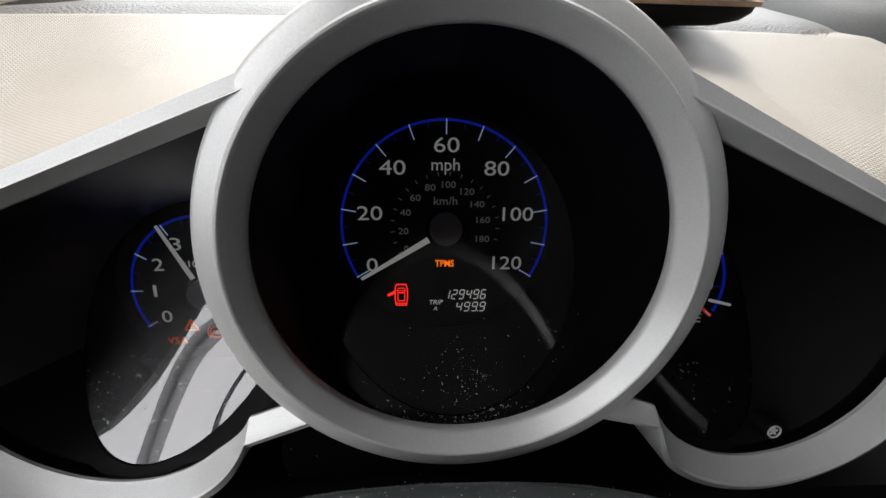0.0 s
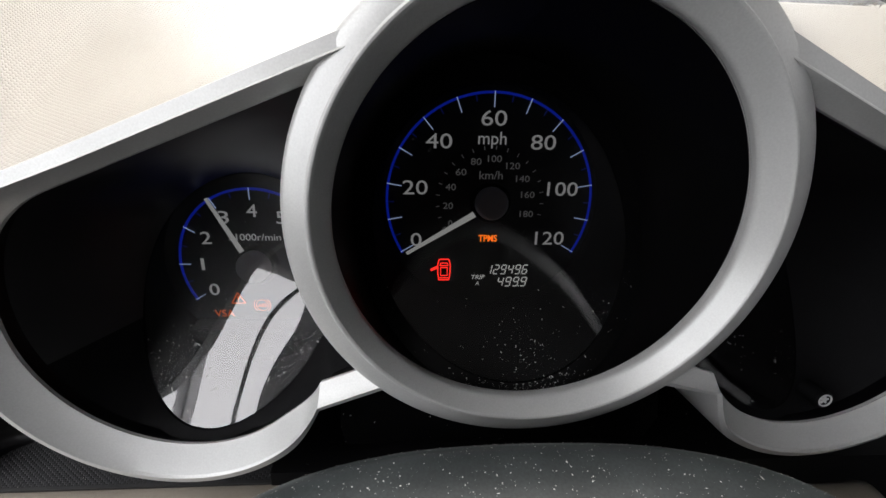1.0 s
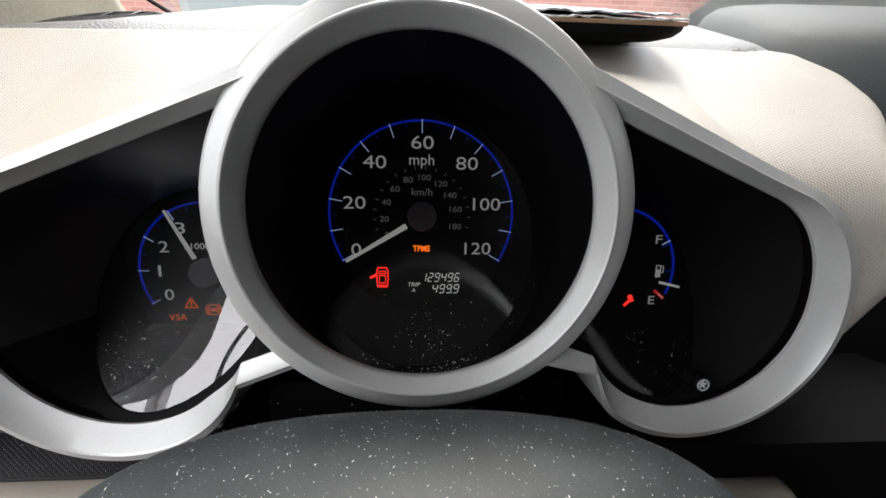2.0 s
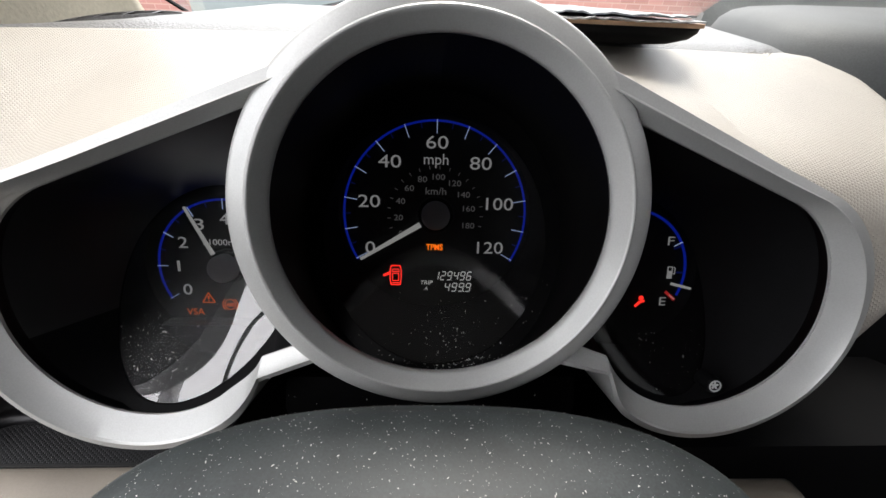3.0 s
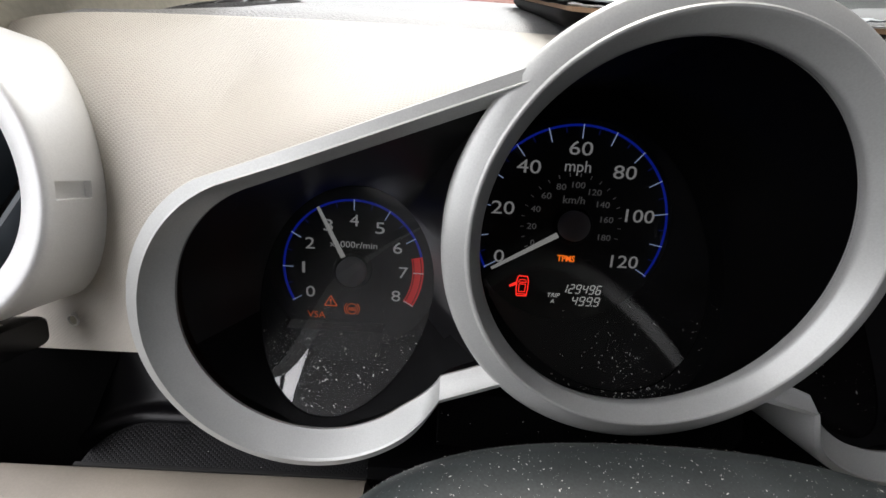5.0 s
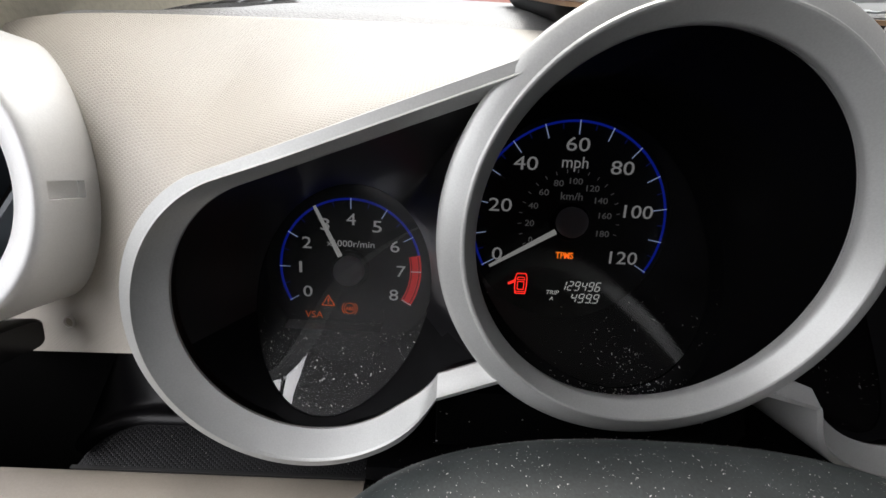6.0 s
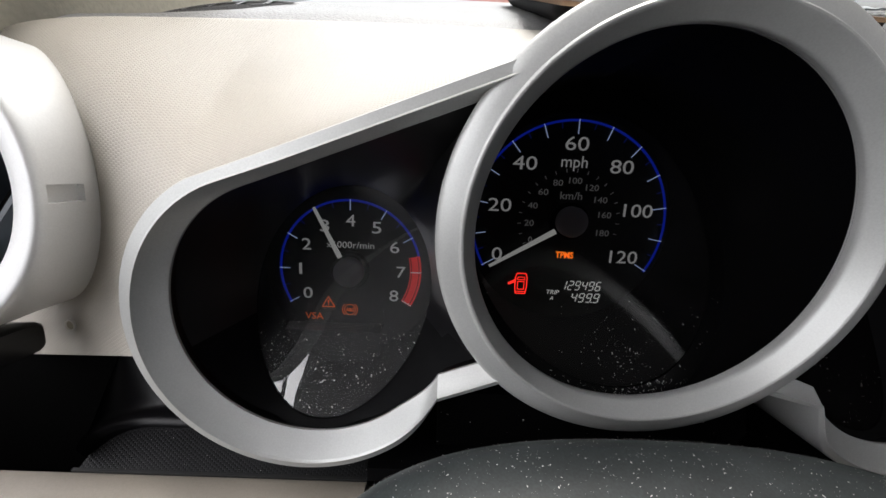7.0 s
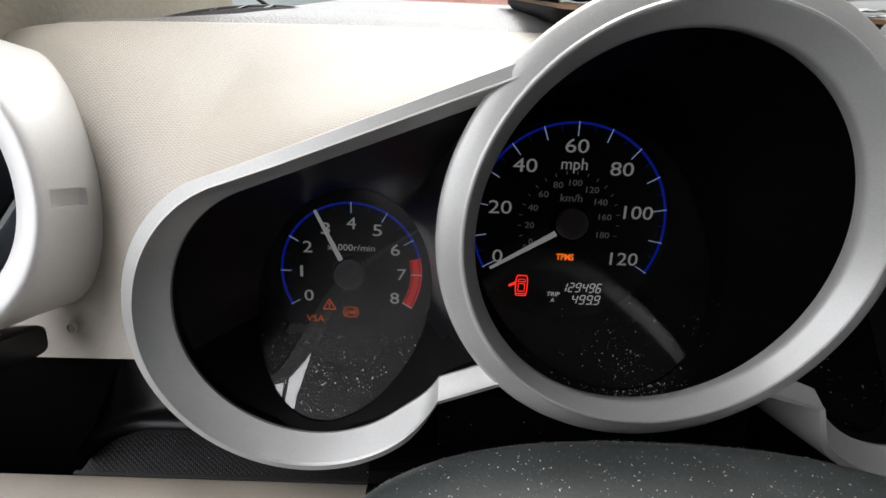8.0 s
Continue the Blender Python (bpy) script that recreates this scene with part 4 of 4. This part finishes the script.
part("case", loft([rounded(-0.004, 0.112, 0.044, 0.20, 0.014, 0.0820), rounded(-0.010, 0.124, 0.033, 0.215, 0.016, 0.0836), rounded(-0.015, 0.1305, 0.027, 0.219, 0.018, 0.0860), rounded(-0.018, 0.1335, 0.024, 0.222, 0.020, 0.0890), rounded(-0.018, 0.1340, 0.024, 0.222, 0.020, 0.0914)], cap_first=True, cap_last=True), BLACK, folder, "black rounded case", smooth=70)
part("board", loft([rounded(-0.016, 0.132, 0.025, 0.22, 0.010, 0.0914), rounded(-0.016, 0.132, 0.025, 0.22, 0.010, 0.0932)], cap_first=True, cap_last=True), mat("tan_board", (0.42, 0.27, 0.17), 0.6, grain=0.1), folder, "tan board")
PAPER = mat("grey_paper", (0.26, 0.285, 0.29), 0.35, grain=0.03, stain=0.05)
FOIL = mat("crumpled_foil", (0.55, 0.55, 0.54), 0.3, 0.6, grain=0.3, grain_size=0.003, bump=0.001)
for k, (x0, x1, y0, z) in enumerate(((-0.020, 0.1255, 0.022, 0.0942), (-0.024, 0.1225, 0.026, 0.0962))):
    bm = bmesh.new()
    rows = []
    for i in range(61):
        x = x0 + (x1 - x0) * i / 60
        row = []
        for j in range(14):
            s = j / 13
            y = y0 + 0.19 * s * s
            wave = 0.0012 * noise.noise(Vector((x * 90, y * 90, k * 7.0))) * (1 - min(s * 2, 1.0)) + 0.0006 * noise.noise(Vector((x * 260, y * 200, k * 3.0)))
            row.append(at_car(x, y - 0.001 * math.sin(x * 300 + k), z + wave))
        rows.append(row)
    low = [[(p[0], p[1], p[2] - 0.0007) for p in r] for r in rows]
    loft(rows, closed=False, bm=bm)
    loft(low, closed=False, bm=bm)
    loft([[r[0] for r in rows], [r[0] for r in low]], closed=False, bm=bm)
    loft([rows[-1], low[-1]], closed=False, bm=bm)
    part("paper_sheet", bm, PAPER if k else FOIL, folder, "crumpled grey sheet" if k else "foil-like crumpled sheet", smooth=30)

# ---- middle of the dash and passenger side ----
side_dash = thing("passenger_dash", "dark grey rounded dash top towards the passenger side", "dashboard", Matrix())
loops = []
for s, z in ((1.0, -0.45), (1.0, -0.02), (0.998, 0.040), (0.992, 0.066), (0.980, 0.082), (0.962, 0.092), (0.93, 0.0985), (0.88, 0.102), (0.76, 0.1045), (0.4, 0.106), (0.01, 0.106)):
    loop = []
    for k in range(128):
        a = 2 * math.pi * k / 128
        ca, sa = math.cos(a), math.sin(a)
        e = 2 / 3.6
        u = abs(ca) ** e * (1 if ca > 0 else -1)
        v = abs(sa) ** e * (1 if sa > 0 else -1)
        y = 0.19 + 0.15 * s * v
        loop.append(at_car(0.535 + 0.30 * s * u + 0.30 * (y - 0.13), y, z - 0.012 * max(0.0, -v) * s))
    loops.append(loop)
part("pad", loft(loops[2:], cap_last=True), GREY, side_dash, smooth=60)
part("front_panel", loft(loops[:3]), BLACK, side_dash, "black lower front", smooth=60)

# ---- unseen car shell round the cabin, which limits the light ----
# unseen; this grey is set by how dark the lenses should reflect it
ROOFLINE = mat("grey_headliner", (0.13, 0.13, 0.127), 0.9, 0.0, 0.1, grain=0.05, grain_size=0.002)
DARKCLOTH = mat("dark_seat_cloth", (0.03, 0.03, 0.032), 0.9, 0.0, 0.1, grain=0.2, grain_size=0.002)


def plain(name, x0, x1, y0, y1, z0, z1, material, label, category, r=0.01):
    ob = part(name, box(x0, x1, y0, y1, LIFT + z0, LIFT + z1, r), material, None)
    return tagged(ob, label, category, kind="structure")


# made-up left edge, bent so the tachometer lens mirrors a wedge of sky
edge = [(-0.302, 0.02), (-0.298, -0.05), (-0.288, -0.08), (-0.278, -0.105), (-0.270, -0.14), (-0.263, -0.19), (-0.256, -0.24), (-0.254, -0.27), (-0.258, -0.30), (-0.268, -0.335), (-0.282, -0.37), (-0.296, -0.41), (-0.300, -0.4295), (-0.265, -0.4298), (-0.265, -1.9)]
liner = loft([[(x, y, LIFT + z) for x, y in edge + [(1.12, -1.9), (1.12, 0.02)]] for z in (0.53, 0.57)], cap_first=True, cap_last=True)
tagged(part("ceiling", liner, ROOFLINE, None), "unseen grey headliner, its left edge cut to shape the lens reflection", "ceiling", kind="structure")
plain("roof_edge", -0.46, -0.2655, -1.9, -0.43, 0.53, 0.57, ROOFLINE, "grey cloth roof edge over the rear door", "ceiling")
plain("floor", -0.42, 1.16, -1.9, 0.5, -0.72, -0.68, DARKCLOTH, "dark car floor carpet", "floor")
plain("wall_rear", -0.42, 1.16, -1.94, -1.9, -0.7, 0.44, DARKCLOTH, "dark rear wall of the cabin", "wall")
plain("wall_left", -0.42, -0.39, -1.9, -0.62, -0.7, 0.10, DARKCLOTH, "dark rear door on the driver's side", "wall")
# added out of view to cut rear side light on the cluster
plain("rear_blocker", -0.42, -0.39, -1.9, -1.05, 0.1005, 0.47, DARKCLOTH, "unseen dark panel added to block light from the rear side window", "wall")
# carried up past window height to keep the passenger side dark
plain("wall_side", 1.16, 1.20, -1.9, 0.4, -0.7, 0.50, DARKCLOTH, "unseen dark wall added to shut out light from the passenger side", "wall")
plain("bulkhead", -0.42, 1.16, 0.30, 0.34, -0.7, 0.03, BLACK, "black bulkhead under the windscreen", "wall")
seat = thing("driver_seat", "dark cloth driver seat behind the wheel", "seat", Matrix())
part("base", box(-0.22, 0.22, -0.84, -0.38, LIFT - 0.68, LIFT - 0.54, 0.02), BLACK, seat)
part("backrest", box(-0.26, 0.26, -0.92, -0.76, LIFT - 0.50, LIFT + 0.27, 0.05, 4), DARKCLOTH, seat)
part("cushion", box(-0.26, 0.26, -0.86, -0.34, LIFT - 0.56, LIFT - 0.42, 0.05, 4), DARKCLOTH, seat)
part("headrest", box(-0.13, 0.13, -0.92, -0.80, LIFT + 0.25, LIFT + 0.42, 0.04, 4), DARKCLOTH, seat)

# windscreen pillar trim on the driver's side
bm = bmesh.new()
rows = []
for j in range(13):
    s = j / 12
    rows.append([at_car(-0.420 + 0.10 * s, 0.02 - 0.02 * s, 0.54 * s), at_car(-0.268 - 0.03 * s, -0.05 + 0.03 * s, 0.54 * s), at_car(-0.252 - 0.02 * s, 0.04 - 0.05 * s, 0.01 + 0.53 * s),
                 at_car(-0.222 - 0.039 * s, 0.19 - 0.20 * s, 0.01 + 0.53 * s), at_car(-0.240 - 0.044 * s, 0.232 - 0.21 * s, 0.54 * s), at_car(-0.290 - 0.020 * s, 0.26 - 0.21 * s, 0.54 * s)])
tagged(part("pillar_trim", loft(rows, closed=False), PILLAR, None, smooth=70), "beige grained windscreen pillar trim", "pillar trim", kind="structure")

cap = thing("pillar_cap", "round olive-beige cap on the windscreen pillar trim", "cap", Matrix())
part("dome", loft([[at_car(-0.246 + h, 0.048 + r * math.cos(a), 0.1265 + r * math.sin(a)) for a in [2 * math.pi * k / 36 for k in range(36)]] for r, h in ((0.0200, -0.02), (0.0200, 0.004), (0.0188, 0.008), (0.0150, 0.0105), (0.0080, 0.012), (0.0005, 0.0124))], cap_last=True), mat("olive_beige_plastic", (0.22, 0.20, 0.14), 0.6, grain=0.05, stain=0.08), cap, smooth=60)

rows = []
for k in range(41):
    z = 0.0775 + 0.462 * k / 40
    y = 0.236 - 0.44 * max(z - 0.10, 0.0)
    x = -0.2835 + 0.018 * (1 - k / 40) + 0.034 * max(0.0, 1 - (z - 0.0775) / 0.040) ** 2.2
    rows.append([at_car(x + 0.0030 * math.cos(a), y + 0.0030 * math.sin(a), z) for a in [2 * math.pi * q / 10 for q in range(10)]])
tagged(part("seal", loft(rows, cap_first=True, cap_last=True), BLACK, None), "black rubber seal along the windscreen pillar", "seal", kind="structure")

# windscreen: glass and black edge
screen = tagged(part("window_1", loft([[at_car(-0.262, 0.300, 0.055), at_car(1.05, 0.300, 0.055)], [at_car(-0.27, 0.02, 0.535), at_car(1.10, 0.02, 0.535)]], closed=False), GLASS, None), "clear car windscreen", "window", kind="structure")
screen.visible_shadow = False

# ---- outside ----
GROUND = mat("wet_asphalt", (0.16, 0.16, 0.165), 0.7, grain=0.2, grain_size=0.01, stain=0.2, stain_size=0.5, bump=0.002)
bm = bmesh.new()
loft([[(-400, -400, 0), (400, -400, 0)], [(-400, 400, 0), (400, 400, 0)]], closed=False, bm=bm)
tagged(part("ground", bm, GROUND, None), "grey asphalt ground round the car", "ground", kind="structure")
def brickwork(m, red, mortar):
    """Lays courses of bricks in the x-z plane over a material."""
    nt = m.node_tree
    b = nt.nodes["Principled BSDF"]
    geo = nt.nodes.new("ShaderNodeNewGeometry")
    cut = nt.nodes.new("ShaderNodeSeparateXYZ")
    lay = nt.nodes.new("ShaderNodeCombineXYZ")
    tex = nt.nodes.new("ShaderNodeTexBrick")
    nt.links.new(geo.outputs["Position"], cut.inputs[0])
    nt.links.new(cut.outputs[0], lay.inputs[0])
    nt.links.new(cut.outputs[2], lay.inputs[1])
    nt.links.new(lay.outputs[0], tex.inputs["Vector"])
    tex.inputs["Scale"].default_value = 1.0
    tex.inputs["Brick Width"].default_value, tex.inputs["Row Height"].default_value, tex.inputs["Mortar Size"].default_value = 0.225, 0.075, 0.008
    tex.inputs["Color1"].default_value = (*red, 1)
    tex.inputs["Color2"].default_value = (*[c * 0.75 for c in red], 1)
    tex.inputs["Mortar"].default_value = (*mortar, 1)
    nt.links.new(tex.outputs["Color"], b.inputs["Base Color"])
    return m


BRICK = brickwork(mat("red_brick", (0.40, 0.17, 0.13), 0.85), (0.40, 0.20, 0.165), (0.40, 0.25, 0.21))
DOOR = mat("pale_grey_door", (0.24, 0.275, 0.275), 0.5, stain=0.05, stain_size=0.4)
RENDER = mat("white_wall_render", (0.62, 0.61, 0.60), 0.9, stain=0.15, stain_size=0.25, grain=0.08, grain_size=0.01)
garage = thing("garage", "red brick garage with a wide pale grey door", "garage", Matrix())
part("wall", box(-9, 9, 7.0, 7.3, 0, 2.6, 0.01), BRICK, garage)
part("door", box(-3.80, 3.0, 6.94, 6.996, 0, 2.3, 0.01), DOOR, garage, "pale grey garage door")
part("wall_render", box(-9, -3.82, 6.96, 6.996, LIFT + 0.02, 2.6, 0.01), RENDER, garage, "white render over the bricks")
low_wall = thing("garden_wall", "low red brick wall with a sloping dark coping", "wall", Matrix())
part("wall", loft([[(-5.8, y, 0), (4.0, y, 0), (4.0, y, LIFT + 1.02), (-5.8, y, 0.03)] for y in (6.60, 6.80)], cap_first=True, cap_last=True), BRICK, low_wall)
part("coping", loft([[(-5.8, y, 0.03), (4.0, y, LIFT + 1.02), (4.0, y, LIFT + 1.05), (-5.8, y, 0.06)] for y in (6.57, 6.83)], cap_first=True, cap_last=True), mat("dark_slate_coping", (0.06, 0.06, 0.06), 0.7, stain=0.2, stain_size=0.2), low_wall, "dark slate coping")

# driver's door, just ajar, and the seal along the roof edge
door = thing("car_door", "driver's door with dark cloth trim, just ajar", "car door", Matrix())
part("door_panel", box(-0.52, -0.46, -0.98, -0.02, LIFT - 0.72, LIFT + 0.02, 0.02, 2), DARKCLOTH, door)
part("armrest", box(-0.461, -0.41, -0.80, -0.30, LIFT - 0.30, LIFT - 0.24, 0.015, 2), DARKCLOTH, door)
part("door_sill", box(-0.55, -0.44, -0.98, -0.02, 0.0, LIFT - 0.719, 0.01), BLACK, door)
tagged(part("roof_seal", box(-0.313, -0.307, -1.6, 0.25, LIFT + 0.522, LIFT + 0.538, 0.004), BLACK, None), "black rubber roof seal", "seal", kind="structure")


rail = part("roof_rail", loft([[(x, y, LIFT + z) for x, z in ((-0.398, 0.503), (-0.402, 0.500), (-0.408, 0.502), (-0.437, 0.532), (-0.440, 0.538), (-0.437, 0.544), (-0.402, 0.544), (-0.398, 0.540))] for y in (-1.88, 0.25)], cap_first=True, cap_last=True), mat("grey_body_paint", (0.70, 0.70, 0.71), 0.4), None)
tagged(rail, "pale grey painted roof rail over the open door", "roof rail", kind="structure")


# ---- dust ----
def dust(name, source, count, size, keep, label, seed, fibre=2.5):
    """Small pale flakes lying on a surface, thrown at random over its faces."""
    rnd = random.Random(seed)
    me = source.data
    m = source.matrix_world
    faces = list(me.polygons)
    areas = np.cumsum([f.area for f in faces])
    verts, tris = [], []
    tries = 0
    while len(verts) < count * 6 and tries < count * 200:
        tries += 1
        f = faces[int(np.searchsorted(areas, rnd.random() * areas[-1]))]
        co = [m @ me.vertices[v].co for v in f.vertices]
        i = rnd.randrange(1, len(co) - 1)
        u, v = rnd.random(), rnd.random()
        if u + v > 1:
            u, v = 1 - u, 1 - v
        p = co[0] + (co[i] - co[0]) * u + (co[i + 1] - co[0]) * v
        if rnd.random() > keep(p):
            continue
        n = (m.to_3x3() @ f.normal).normalized()
        a = n.orthogonal().normalized()
        a.rotate(Matrix.Rotation(rnd.random() * 6.283, 3, n))
        b = n.cross(a)
        k = size * (0.35 + rnd.random() ** 4 * 1.6)
        long = 1.0 + rnd.random() ** 2 * fibre
        c = len(verts)
        for q in range(5):
            t = 6.283 * q / 5
            w = k * (0.6 + 0.7 * rnd.random())
            verts.append(p + n * 0.00025 + a * (math.cos(t) * w * long) + b * (math.sin(t) * w))
        verts.append(p + n * (0.00030 + 0.3 * k))
        for q in range(5):
            tris.append((c + q, c + (q + 1) % 5, c + 5))
    out = bpy.data.meshes.new(name)
    out.from_pydata([tuple(v) for v in verts], [], tris)
    out.materials.append(DUST)
    return tagged(new(name, out), label, "dust", kind="stuff")


bpy.context.view_layer.update()
shells = [o for o in bpy.data.objects if o.name.startswith("cover_shell")]
dust("dust", shells[0], 5200, 0.000085, lambda p: p.y > -0.17 and p.z > LIFT - 0.03, "pale dust flakes on the column cover", 1)
dust("dust", [o for o in bpy.data.objects if o.name.startswith("top_pad")][0], 500, 0.00016, lambda p: p.z > LIFT + 0.079 and p.y < 0.2, "pale dust flakes on the dash top", 5)
for k, o in enumerate([o for o in bpy.data.objects if o.name.startswith(("knee_trim", "centre_trim"))]):
    dust("dust", o, 160, 0.00016, lambda p: abs(p.x) < 0.12, "pale dust and crumbs on the black trim", 20 + k)
for k, o in enumerate([o for o in bpy.data.objects if o.name.startswith("lens_surround")]):
    dust("dust", o, 110, 0.00009, lambda p: (CAR.inverted() @ p).z < -0.050, "pale dust flakes on the lens surround", 40 + k, 3.0)
for k, o in enumerate([o for o in bpy.data.objects if o.name.startswith("storage_tray")]):
    dust("dust", o, 130, 0.00011, lambda p: 1.0, "pale dust flakes in the storage tray", 30 + k)
inv = CAR.inverted()
for k, o in enumerate([o for o in bpy.data.objects if o.name.startswith("lens")]):
    side = sum((inv @ (o.matrix_world @ v.co)).x for v in o.data.vertices) / len(o.data.vertices)
    if side < -0.05:
        dust("dust", o, 380, 0.00010, lambda p: (inv @ p).z < -0.045, "pale dust flakes on the gauge lens", 2, 4.5)
    elif side < 0.05:
        dust("dust", o, 150, 0.00010, lambda p: math.exp(-(math.dist(((inv @ p).x, (inv @ p).z), (0.006, -0.046)) / 0.011) ** 2), "pale dust flakes gathered low on the gauge lens", 3, 4.0)
        dust("dust", o, 60, 0.00009, lambda p: (inv @ p).z < -0.020, "pale dust flakes on the gauge lens", 6, 4.0)
    else:
        dust("dust", o, 60, 0.00012, lambda p: (inv @ p).z < -0.050, "pale dust flakes on the gauge lens", 4, 6.0)
